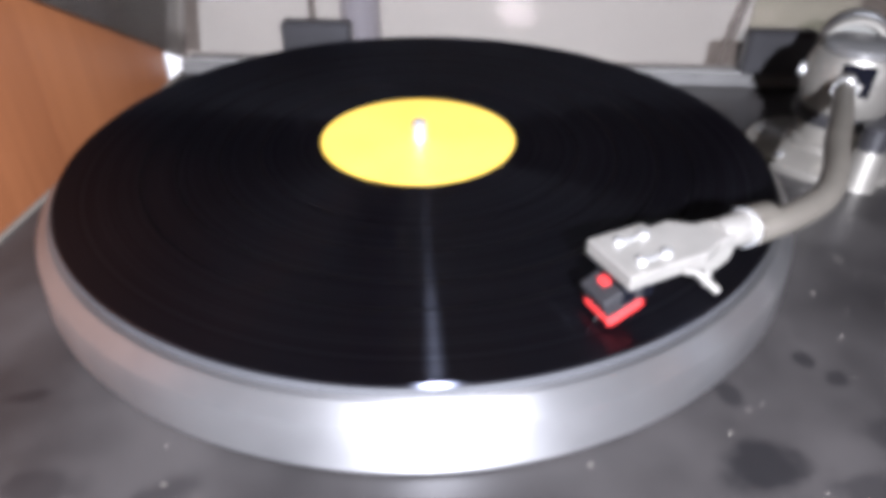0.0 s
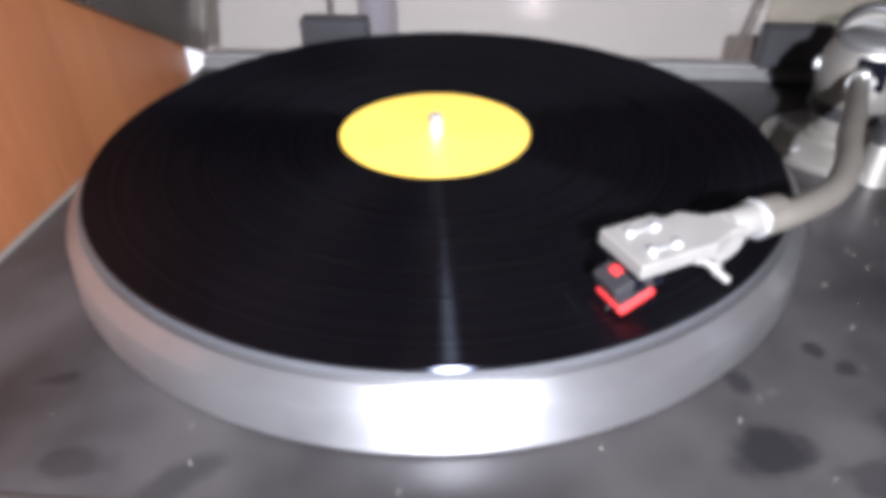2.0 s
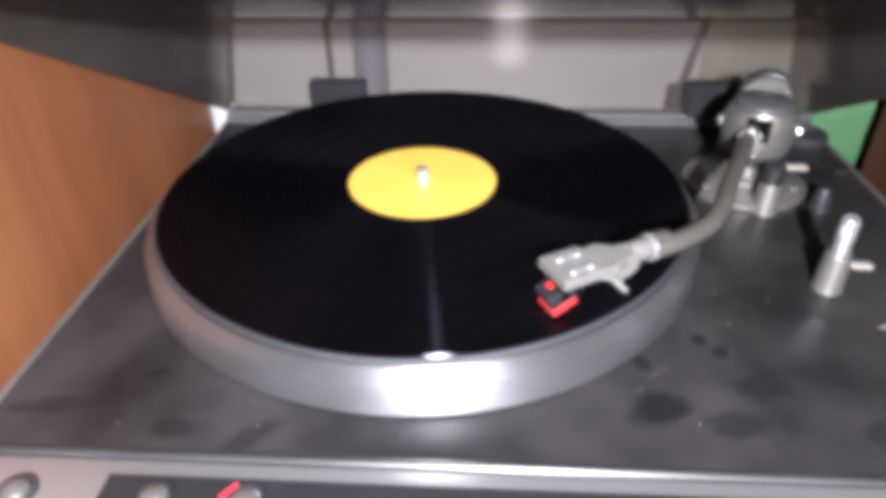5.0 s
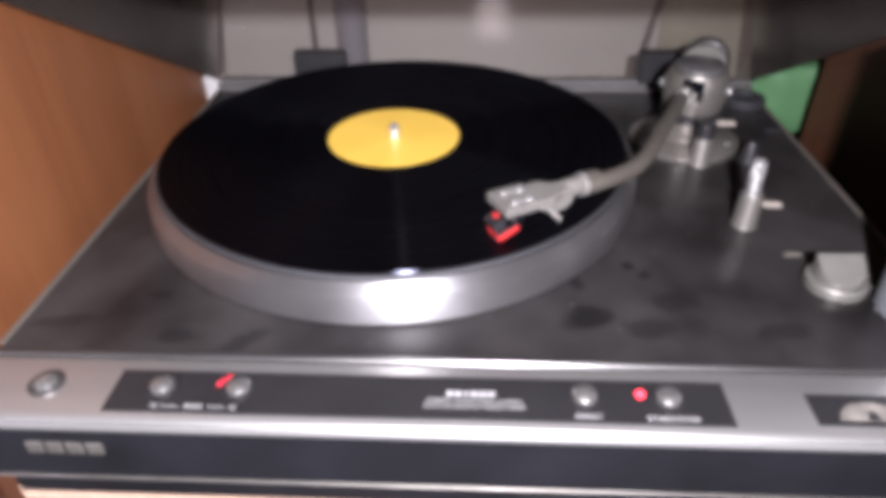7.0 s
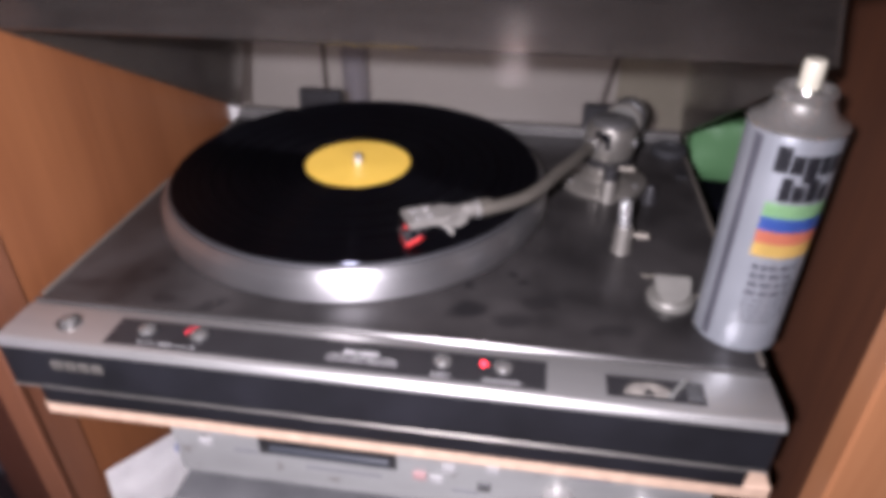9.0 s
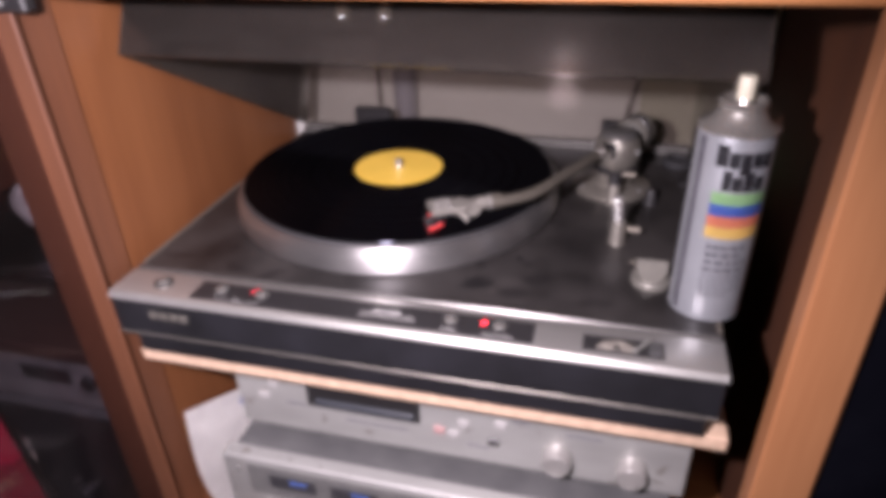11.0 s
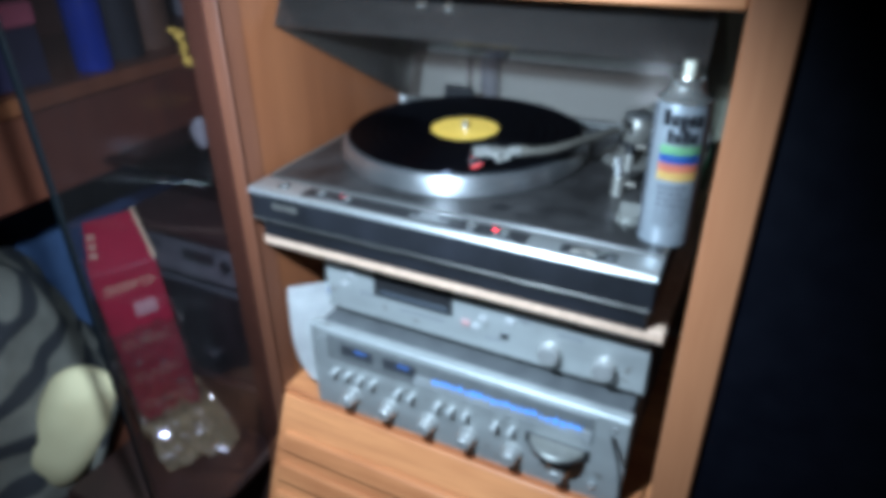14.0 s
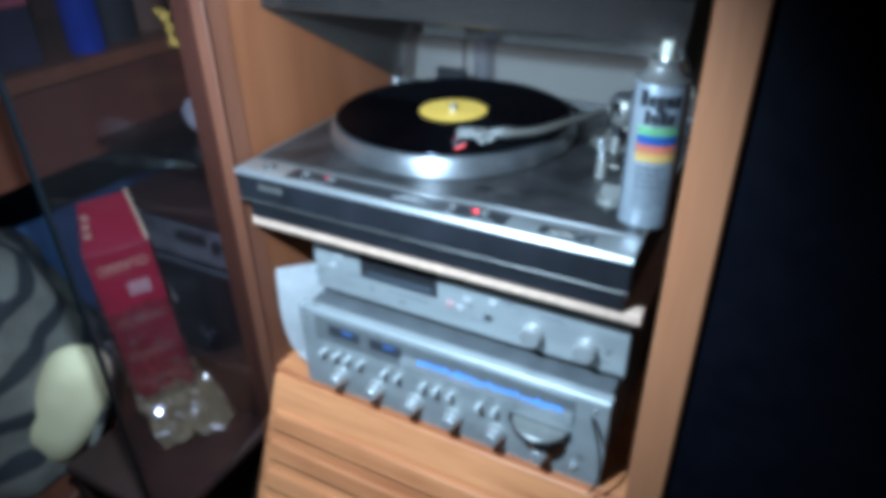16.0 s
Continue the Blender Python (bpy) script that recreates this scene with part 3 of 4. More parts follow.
disc("weight_face", (0, 0, 0), [(0.0060, 0.0337), (0.0126, 0.0337)], mat("grey_dial_face", (0.17, 0.165, 0.15), 0.45, 0.5), weight, "dull grey dial face", 48, BACK)
arm_line = bend([(0.1115, -0.0975, 0.0200), (0.1265, -0.0885, 0.0200), (0.1415, -0.0755, 0.0200), (0.1535, -0.056, 0.0200), (0.1635, -0.033, 0.0198), (0.1755, -0.009, 0.0193), (0.1885, 0.019, 0.0188), (0.2000, 0.0420, 0.0185)])
part("arm_tube", tube(arm_line, 0.0046, 20), ARM, arm, smooth=True)
part("arm_ferrule", tube([arm_line[-7], arm_line[-6]], 0.0053, 24), CHROME, arm, "bright ring on the arm tube", smooth=True)
HS = Matrix.Translation((0.0925, -0.1045, 0.0195)) @ Matrix.Rotation(radians(28.5), 4, "Z")
part("arm_socket", tube([HS @ Vector((x, 0, 0)) for x in (0.0198, 0.0203, 0.0290, 0.0300)], [0.0057, 0.0062, 0.0062, 0.0057], 24), ARM, arm, "beige-grey locking socket", smooth=True)
part("socket_ring", tube([HS @ Vector((x, 0, 0)) for x in (0.0190, 0.0199)], 0.0064, 24), CHROME, arm, "bright locking ring", smooth=True)
shell = part("headshell", slab([(-0.0310, 0.0120), (-0.0112, 0.0122), (-0.0098, 0.0096), (-0.0030, 0.0104), (0.0035, 0.0052), (0.0115, 0.0050), (0.0115, -0.0050), (0.0040, -0.0056), (-0.0035, -0.0086), (-0.0090, -0.0084), (-0.0310, -0.0090)], -0.0022, 0.0028, HS, 0.0007), SHELL, arm, "pale grey slotted headshell")
part("shell_heel", slab([(-0.0050, -0.0024), (0.0118, -0.0018), (0.0105, -0.0062), (0.0060, -0.0090), (-0.0010, -0.0090)], -0.0050, 0.0040, HS @ Matrix(((1, 0, 0, 0), (0, 0, 1, 0), (0, 1, 0, 0), (0, 0, 0, 1))), 0.0006), SHELL, shell, "web under the shell")
part("shell_neck", tube([HS @ Vector((x, 0, 0.0002)) for x in (0.0080, 0.0110, 0.0185, 0.0192)], [0.0046, 0.0050, 0.0054, 0.0050], 24), SHELL, shell, "round neck", smooth=True)
for y in (0.0062, -0.0040):
    part("slot", one((0.0105, 0.0016, 0.0006), (-0.0195, y, 0.0029), HS, bevel=0.0001), CHROME, shell, "bright mounting slot")
    for x in (-0.0240, -0.0150):
        disc("screw", (0, 0, 0), [(0.0017, 0.0028), (0.0016, 0.0039), (0.0008, 0.0044), (0, 0.0044)], CHROME, shell, seg=16, m=HS @ Matrix.Translation((x, y, 0)))
lift_line = bend([HS @ Vector(p) for p in ((-0.0120, -0.0083, -0.0010), (-0.0078, -0.0096, -0.0022), (-0.0052, -0.0120, -0.0048), (-0.0028, -0.0143, -0.0072))], 6)
part("finger_lift", tube(lift_line, 0.0012, 10), SHELL, shell, "thin finger lift", smooth=True)
part("lift_tab", one((0.0022, 0.0012, 0.0050), (-0.0030, -0.0098, -0.0060), HS, bevel=0.0003), SHELL, shell)
cart = part("cartridge", slab([(-0.0300, 0.0062), (-0.0185, 0.0062), (-0.0185, -0.0056), (-0.0300, -0.0056)], -0.0100, -0.0023, HS, 0.0006), DARK, shell, "black pickup cartridge")
NOSE = HS @ Matrix.Translation((-0.0300, 0.0003, -0.0092)) @ Matrix.Rotation(radians(-24), 4, "Y")
nose = part("stylus_guard", slab([(-0.0050, 0.0062), (0.0080, 0.0066), (0.0080, -0.0060), (-0.0050, -0.0056)], -0.0040, 0.0038, NOSE, 0.0008), BLACK, shell, "black stylus holder")
part("stylus_body", slab([(-0.0056, 0.0064), (0.0070, 0.0067), (0.0070, -0.0061), (-0.0056, -0.0058)], -0.0068, -0.0036, NOSE, 0.0008), RED_PLASTIC, shell, "red translucent stylus body")
part("red_mark", one((0.0042, 0.0036, 0.0004), (0.0012, 0.0012, 0.0040), NOSE), RED_PLASTIC, shell, "small red mark")
part("stylus", tube([NOSE @ Vector((-0.0035, 0, -0.005)), HS @ Vector((-0.0335, 0, -0.0188))], [0.0006, 0.0003], 8), BLACK, shell)

LEVER = mat("beige_lever_plastic", (0.34, 0.30, 0.25), 0.5)
# arm lift pillar, cueing post, anti-skating knob, adapter
lift = disc("lift_pillar", (0.2092, 0.0180, 0), [(0, -0.026), (0.0082, -0.026), (0.0078, -0.0245), (0.0066, -0.008), (0.0060, -0.0062), (0, -0.0062)], SILVER, deck, "tapered silver arm rest pillar")
disc("pillar_top", (0.2092, 0.0180, 0), [(0, -0.0064), (0.0062, -0.0064), (0.0064, 0.0040), (0.0045, 0.0056), (0, 0.0056)], BLACK, lift, "black plastic clip")
part("clip_lever", one((0.0125, 0.0050, 0.0022), (0.2215, 0.0190, 0.0032), bevel=0.0006), LEVER, lift, "pale lever")
cue = disc("cueing_post", (0.2150, -0.0605, 0), [(0, -0.026), (0.0078, -0.026), (0.0072, -0.0245), (0.0066, -0.0060), (0.0060, -0.0045), (0, -0.0045)], SILVER, deck, "silver cueing post")
part("cueing_pin", tube([(0.2145, -0.0610, -0.006), (0.2125, -0.0640, 0.0165), (0.2124, -0.0642, 0.0176)], [0.0042, 0.0042, 0.0034], 20), CHROME, cue, "bright metal pin", smooth=True)
part("cueing_lever", slab([(0.2215, -0.0595), (0.2250, -0.0622), (0.2330, -0.0625), (0.2335, -0.0580), (0.2250, -0.0575)], -0.0135, -0.0115, bevel=0.0005), LEVER, cue, "small pale lever")
KNOB = mat("dull_silver_knob", (0.225, 0.215, 0.19), 0.42, 0.5, scale=60, bump=0.04)
KX, KY = 0.2424, -0.1193
knob = disc("dial_knob", (KX, KY, 0), [(0, -0.026), (0.0150, -0.026), (0.0153, -0.0245), (0.0153, -0.0212), (0.0142, -0.0200), (0.0124, -0.0200), (0.0120, -0.0206), (0, -0.0206)], KNOB, deck, "silver anti-skating knob", 48)
# a raised grip: straight at the back, rounded in front, with a face that slopes to the front
bm = slab([(KX + 0.0116 * math.cos(radians(a)), KY + 0.0116 * math.sin(radians(a))) for a in range(180, 361, 15)] + [(KX + 0.0116, KY + 0.0045), (KX - 0.0116, KY + 0.0045)], -0.0206, -0.0100)
for v in bm.verts:
    if v.co.z > -0.015:
        v.co.z = -0.0088 - 0.0100 * (KY + 0.0045 - v.co.y) / 0.0161
part("knob_grip", bm, KNOB, knob, "sloping finger grip")
PALE = mat("faded_beige_plastic", (0.40, 0.36, 0.29), 0.5)
for dx, dy, w in ((-0.0110, 0.0270, 0.0090), (0.0200, 0.0085, 0.0070), (0.0205, -0.0020, 0.0055), (0.0150, -0.0200, 0.0070)):
    part("dial_mark", one((w, 0.0008, 0.0003), (KX + dx, KY + dy, -0.0258)), PALE, deck)
disc("adapter_rest", (0.2735, 0.1230, 0), [(0, -0.026), (0.0160, -0.026), (0.0165, -0.0245), (0.0165, -0.0205), (0.0152, -0.0192), (0.0095, -0.0192), (0.0090, -0.0215), (0, -0.0215)], RUBBER, deck, "black rubber adapter puck", 48)
disc("peg", (0.2440, 0.0210, 0), [(0, -0.026), (0.0072, -0.026), (0.0066, -0.0230), (0.0050, -0.0150), (0.0036, -0.0110), (0, -0.0106)], BLACK, deck, "tapered black peg", 24)
part("lid_catch", one((0.012, 0.020, 0.004), (0.2780, 0.0760, -0.0245), bevel=0.001), BLACK, deck)

# ---- controls on the front strip ----
for x in (-0.1374, -0.0842, -0.0497, 0.1023, 0.1380):
    button = disc("button", (x, -0.2008, 0), [(0.0078, -0.0265), (0.0078, -0.0250), (0.0068, -0.0247), (0.0060, -0.0252), (0.0058, -0.0262)], mat("dark_button_ring", (0.10, 0.095, 0.09), 0.35, 0.7) if x < -0.12 else BLACK, deck, "round push button ring")
    disc("button_cap", (x, -0.2008, 0), [(0.0056, -0.0262), (0.0052, -0.0240), (0.0036, -0.0226), (0.0016, -0.0221), (0, -0.0220)], CAP, button, "domed metal cap", 28)
disc("indicator_light", (0.1263, -0.1990, 0), [(0.0019, -0.0262), (0.0017, -0.0252), (0, -0.0248)], LED, deck, "lit red indicator", 16)
part("indicator_light", tube([(-0.0595, -0.2000, -0.0254), (-0.0550, -0.1935, -0.0254)], [0.0008, 0.0004], 8), LED_DIM, deck, "dim red speed indicator")
FLAT = lambda x, y: Matrix.Translation((x, y, -0.0256))
SOFT_PRINT = mat("worn_white_print", (0.42, 0.41, 0.40), 0.6)
lettering("print", "REPEAT", 0.0034, FLAT(0.1028, -0.2123), SOFT_PRINT, deck)
lettering("print", "START/STOP", 0.0034, FLAT(0.1378, -0.2126), SOFT_PRINT, deck, stretch=1.15)
lettering("print", "33", 0.0030, FLAT(-0.0838, -0.2122), SOFT_PRINT, deck)
lettering("print", "SPEED", 0.0028, FLAT(-0.0664, -0.2122), SOFT_PRINT, deck, stretch=1.1)
lettering("print", "45", 0.0030, FLAT(-0.0492, -0.2122), SOFT_PRINT, deck)
for x in (-0.0770, -0.0562):
    part("print_rule", one((0.0075, 0.0004, 0.0002), (x, -0.2122, -0.0256)), SOFT_PRINT, deck)
lettering("print", "STEREO  TURNTABLE  SYSTEM", 0.0027, FLAT(0.0545, -0.2055), SOFT_PRINT, deck, stretch=1.12)
lettering("print", "FULLY AUTOMATIC / DIRECT DRIVE", 0.0024, FLAT(0.0545, -0.2085), SOFT_PRINT, deck, stretch=1.12)
for x, w in ((0.0440, 0.0030), (0.0476, 0.0028), (0.0509, 0.0016), (0.0545, 0.0032), (0.0583, 0.0030), (0.0620, 0.0030)):
    part("model_mark", one((w, 0.0032, 0.0002), (x, -0.2012, -0.0256)), SOFT_PRINT, deck, "pale printed bar")
for k in range(4):
    part("maker_mark", one((0.0074, 0.0012, 0.0068), (-0.1378 + 0.0090 * k, YF - 0.0002, -0.0437), bevel=0.0003), SILVER, deck, "silver maker's plate")
# strobe window
window = part("strobe_window", slab([(0.1965, -0.2135), (0.2505, -0.2135), (0.2505, -0.1965), (0.1965, -0.1965)], -0.0268, -0.0257, bevel=0.0003), BLACK, deck, "black recessed strobe window")
arc = [(0.2193 + 0.0135 * math.cos(radians(a)), -0.2108 + 0.0092 * math.sin(radians(a))) for a in range(0, 181, 12)]
part("prism", slab(arc, -0.0258, -0.0243, bevel=0.0003), mat("pale_clouded_mirror", (0.28, 0.255, 0.22), 0.35, 0.2, dark=(0.10, 0.09, 0.08), scale=160), window, "clouded half-round mirror")
part("prism_notch", slab([(0.2165, -0.2112), (0.2222, -0.2112), (0.2204, -0.2070), (0.2184, -0.2070)], -0.0246, -0.0240), BLACK, window, "dark notch in the mirror")
part("pointer", slab([(0.2292, -0.2108), (0.2325, -0.2112), (0.2432, -0.1962), (0.2405, -0.1950)], -0.0257, -0.0232, bevel=0.0004), mat("grey_plastic", (0.13, 0.13, 0.12), 0.4), window, "slanting grey pointer")
part("window_block", one((0.0085, 0.0120, 0.0016), (0.2448, -0.2045, -0.0254), bevel=0.0005), mat("dark_grey_plastic", (0.05, 0.05, 0.05), 0.4), window, "dark grey block")

# ---- the spray can ----
CX, CY, CR = 0.2790, -0.1405, 0.0242
can = thing("spray_can", (CX, CY, TOP), "grey aerosol can with coloured stripes and a pale nozzle", "spray can")
CA = (CX, CY, 0)


def wrap(name, low, high, a0, a1, material, parent, lift_by=0.00012, n=24, label=""):
    """A printed patch on the can, between two heights and two angles (degrees)."""
    bm = bmesh.new()
    r = CR + lift_by
    rows = [[bm.verts.new((CX + r * math.cos(radians(a0 + (a1 - a0) * k / n)), CY + r * math.sin(radians(a0 + (a1 - a0) * k / n)), z)) for k in range(n + 1)] for z in (low, high)]
    for k in range(n):
        bm.faces.new((rows[0][k], rows[0][k + 1], rows[1][k + 1], rows[1][k]))
    bmesh.ops.solidify(bm, geom=bm.faces[:], thickness=-0.0001)
    return part(name, bm, material, parent, label, smooth=True)


body = disc("can_body", CA, [(0, TOP + 0.003), (CR - 0.004, TOP + 0.0005), (CR - 0.0015, TOP), (CR + 0.0003, TOP + 0.0012), (CR + 0.0002, TOP + 0.0026), (CR, TOP + 0.0035), (CR, 0.1090), (CR - 0.0006, 0.1108)], CAN_PAINT, can, "", 72)
disc("shoulder", CA, [(CR - 0.0008, 0.1100), (CR + 0.0006, 0.1112), (CR + 0.0006, 0.1128), (CR - 0.0012, 0.1140), (CR - 0.0060, 0.1165), (0.0150, 0.1225), (0.0142, 0.1240), (0.0150, 0.1262), (0.0152, 0.1285), (0.0138, 0.1300), (0.0122, 0.1292), (0.0110, 0.1262), (0.0060, 0.1262), (0.0048, 0.1300), (0, 0.1300)], BARE, can, "bare metal shoulder and valve cup", 72)
disc("nozzle", CA, [(0, 0.1290), (0.0050, 0.1290), (0.0053, 0.1300), (0.0053, 0.1425), (0.0047, 0.1436), (0, 0.1436)], mat("cream_nozzle_plastic", (0.60, 0.56, 0.44), 0.45), can, "off-white spray nozzle", 32)
for nm, low, high, m in (("green_stripe", 0.0662, 0.0745, GREEN), ("blue_stripe", 0.0578, 0.0662, BLUE), ("orange_stripe", 0.0500, 0.0578, ORANGE), ("yellow_stripe", 0.0418, 0.0500, AMBER)):
    wrap(nm, low, high, -119, -31, m, can)
wrap("dark_band", TOP + 0.004, 0.1085, -156, -143, GREY_INK, can)
# maker's name as plain black shapes, and small print as bars
for low, high, a0, a1 in ((0.0918, 0.1062, -122, -105), (0.0918, 0.1022, -103.5, -88), (0.0872, 0.1022, -86.5, -71), (0.0918, 0.1022, -69.5, -54), (0.0918, 0.1022, -52.5, -38),
                          (0.0762, 0.0898, -108, -95), (0.0762, 0.0860, -93.5, -79), (0.0762, 0.0898, -77.5, -62), (0.0762, 0.0860, -60.5, -45)):
    wrap("name_block", low, high, a0, a1, INK, can, n=6)
rng = random.Random(4)
z = 0.0365
for k, (size, count) in enumerate(((0.0034, 5), (0.0034, 4), (0.0034, 5), (0.0034, 4), (0.0016, 7), (0.0016, 8), (0.0016, 6), (0.0016, 7), (0.0016, 5))):
    a = -113 + rng.uniform(0, 5)
    for _ in range(count):
        span = rng.uniform(7, 15) if size > 0.002 else rng.uniform(5, 10)
        if a + span > -36:
            break
        wrap("small_print", z - size, z, a, a + span, GREY_INK, can, n=4)
        a += span + rng.uniform(2, 4)
    z -= size + (0.0024 if size > 0.002 else 0.0022)

# ---- the cassette deck ----
tape = thing("cassette_deck", (0.085, -0.03, -0.206), "silver-faced cassette deck with two round knobs under the shelf", "cassette deck")
TY = -0.167
BRIGHT = mat("polished_silver_knob", (0.60, 0.58, 0.55), 0.27, 0.62, scale=40)
TOGGLE = mat("bright_satin_metal", (0.80, 0.79, 0.76), 0.34, 0.45)
KEY = mat("dull_grey_key", (0.36, 0.35, 0.34), 0.7)
KEY_PINK = mat("faded_pink_key", (0.45, 0.26, 0.25), 0.7)
part("case", one((0.404, 0.26, 0.096), (0.086, -0.034, -0.155)), CASE, tape)
part("faceplate", one((0.408, 0.004, 0.1000), (0.086, TY + 0.002, -0.1560), bevel=0.0008), FACE, tape, "silver metal faceplate")
door = part("tape_door", one((0.108, 0.003, 0.050), (0.0085, TY - 0.001, -0.1450), bevel=0.0008), BLACK, tape, "dark cassette door")
part("door_sill", one((0.094, 0.0035, 0.007), (0.0105, TY - 0.003, -0.1625), None, bevel=0.0008), mat("dark_blue_grey_plastic", (0.045, 0.05, 0.06), 0.35), door, "dark sloped sill")
for x in (0.1843, 0.2460):
    k = disc("knob", (0, 0, 0), [(0.0125, 0), (0.0122, 0.0125), (0.0110, 0.0142), (0, 0.0146)], BRIGHT, tape, "round silver knob", 40, Matrix.Translation((x, TY, -0.1810)) @ Matrix.Rotation(radians(90), 4, "X"))
for x, zz, m in ((-0.078, -0.150, KEY), (-0.090, -0.166, KEY), (0.0800, -0.1740, KEY_PINK), (0.0930, -0.1760, KEY), (0.1020, -0.1620, KEY), (0.1350, -0.1560, KEY), (0.1290, -0.1780, BLACK)):
    part("key", one((0.0100, 0.003, 0.0075), (x, TY - 0.001, zz), bevel=0.0006), m, tape, "small push key")
for x, w, zz in ((-0.058, 0.02, -0.172), (0.02, 0.06, -0.182), (0.152, 0.016, -0.150), (0.205, 0.03, -0.156), (0.115, 0.02, -0.187)):
    part("print_bar", one((w, 0.0004, 0.0016), (x, TY - 0.0002, zz)), GREY_INK, tape)

# ---- the receiver ----
radio = thing("receiver", (0.08, -0.06, -0.345), "dusty silver stereo receiver with a blue glowing dial", "receiver")
RY = -0.202
part("case", one((0.406, 0.285, 0.122), (0.080, -0.056, -0.2835), bevel=0.001), CASE, radio, "dusty dark grey case")
face = part("faceplate", one((0.414, 0.004, 0.127), (0.080, RY + 0.002, -0.2820), bevel=0.0008), FACE, radio, "silver metal faceplate")
part("top_lip", one((0.414, 0.014, 0.004), (0.080, RY + 0.009, -0.2195), bevel=0.001), FACE, radio)
dial = part("dial_window", one((0.352, 0.0012, 0.0380), (0.0740, RY - 0.0004, -0.2440), bevel=0.0003), mat("dusty_glass_dial", (0.14, 0.14, 0.135), 0.32, dark=(0.10, 0.10, 0.10), scale=60), radio, "dark glass dial window")
part("dial_scale", one((0.222, 0.0010, 0.0170), (0.1370, RY - 0.0012, -0.2535), bevel=0.0003), mat("grey_dial_plate", (0.29, 0.29, 0.285), 0.45), dial, "pale dial plate")
rng = random.Random(9)
for k in range(22):
    part("dial_figure", one((0.0035 + rng.random() * 0.003, 0.0006, 0.0040 + rng.random() * 0.004), (0.0560 + 0.0084 * k, RY - 0.0018, -0.2455 + rng.uniform(-0.0018, 0.0018))), BLUE_GLOW, dial)
for x in (-0.0560, 0.0060):
    part("meter", one((0.0470, 0.0008, 0.0170), (x, RY - 0.0014, -0.2420), bevel=0.0003), mat("dark_meter_glass", (0.045, 0.045, 0.05), 0.3), dial, "dark level meter")
    part("meter_glow", one((0.0170, 0.0006, 0.0030), (x + 0.006, RY - 0.0020, -0.2390)), BLUE_DIM, dial, "dim blue figures")
for x, zz in ((-0.0897, -0.2772), (-0.0700, -0.2775), (-0.0516, -0.2795), (-0.0322, -0.2812), (0.0051, -0.2813), (0.0245, -0.2815), (0.0604, -0.2850), (0.0787, -0.2860), (0.0983, -0.2868), (0.1365, -0.2900), (0.1566, -0.2915)):
    part("toggle", tube([(x, RY, -0.2790), (x, RY - 0.0120, -0.2775)], [0.0026, 0.0036], 12), TOGGLE, radio, "chrome toggle lever", smooth=True)
for x in (-0.0684, -0.0120, 0.0454, 0.1006, 0.1585, 0.2162):
    k = disc("knob", (0, 0, 0), [(0.0125, 0), (0.0125, 0.004), (0.0095, 0.006), (0.0085, 0.0175), (0.0075, 0.019), (0, 0.0193)], BRIGHT, radio, "round silver knob", 32, Matrix.Translation((x, RY, -0.3145)) @ Matrix.Rotation(radians(90), 4, "X"))
    part("pointer_line", one((0.0008, 0.0160, 0.0006), (x, RY - 0.0105, -0.3058)), INK, k)
part("tuning_slot", one((0.0760, 0.0016, 0.0170), (0.2110, RY - 0.0004, -0.2830), bevel=0.0005), BLACK, radio, "dark wheel slot")
disc("tuning_wheel", (0.2110, RY + 0.0080, 0), [(0, -0.2890), (0.0325, -0.2890), (0.0345, -0.2875), (0.0345, -0.2790), (0.0325, -0.2772), (0.0, -0.2770)], KNOB, radio, "flat metal tuning wheel", 56)
disc("wheel_tyre", (0.2110, RY + 0.0080, 0), [(0.0344, -0.2868), (0.0352, -0.2865), (0.0352, -0.2800), (0.0344, -0.2797)], BLACK, radio, "dark knurled wheel edge", 56)
disc("jack", (0, 0, 0), [(0.0045, 0), (0.0045, 0.0030), (0.0030, 0.0036), (0.0022, 0.0010), (0, 0.0010)], CHROME, radio, "headphone socket", 20, Matrix.Translation((0.2550, RY, -0.3240)) @ Matrix.Rotation(radians(90), 4, "X"))
for x in (-0.112, 0.272):
    disc("screw", (0, 0, 0), [(0.0032, 0), (0.0028, 0.0014), (0, 0.0018)], CHROME, radio, seg=16, m=Matrix.Translation((x, RY, -0.2330)) @ Matrix.Rotation(radians(90), 4, "X"))
tagged(part("loose_cable", tube(bend([(0.2700, -0.208, -0.2370), (0.2830, -0.216, -0.2700), (0.2880, -0.220, -0.3100), (0.2800, -0.216, -0.3430)]), 0.0016, 8), BLACK, smooth=True), "thin black cable hanging over the receiver front", "cable")

# ---- a sheet of paper at the left of the receiver ----
bm = bmesh.new()
cols, rws = 14, 16
grid = []
for j in range(rws + 1):
    v = j / rws
    line = []
    for i in range(cols + 1):
        u = i / cols
        swell = math.sin(math.pi * v) * 0.018
        line.append(bm.verts.new((-0.1515 + 0.030 * (1 - v) ** 8 * (1 - u) + 0.028 * u, -0.206 + 0.075 * u + 0.024 * (1 - v) ** 3 * (1 - u) - 0.3 * swell, -0.3450 + 0.178 * v - 0.022 * u * v)))
    grid.append(line)
for j in range(rws):
    for i in range(cols):
        bm.faces.new((grid[j][i], grid[j][i + 1], grid[j + 1][i + 1], grid[j + 1][i]))
bmesh.ops.solidify(bm, geom=bm.faces[:], thickness=0.0004)
sheet = tagged(part("paper_sheet", bm, PAPER, smooth=True), "curled white paper sheet standing beside the receiver", "paper")
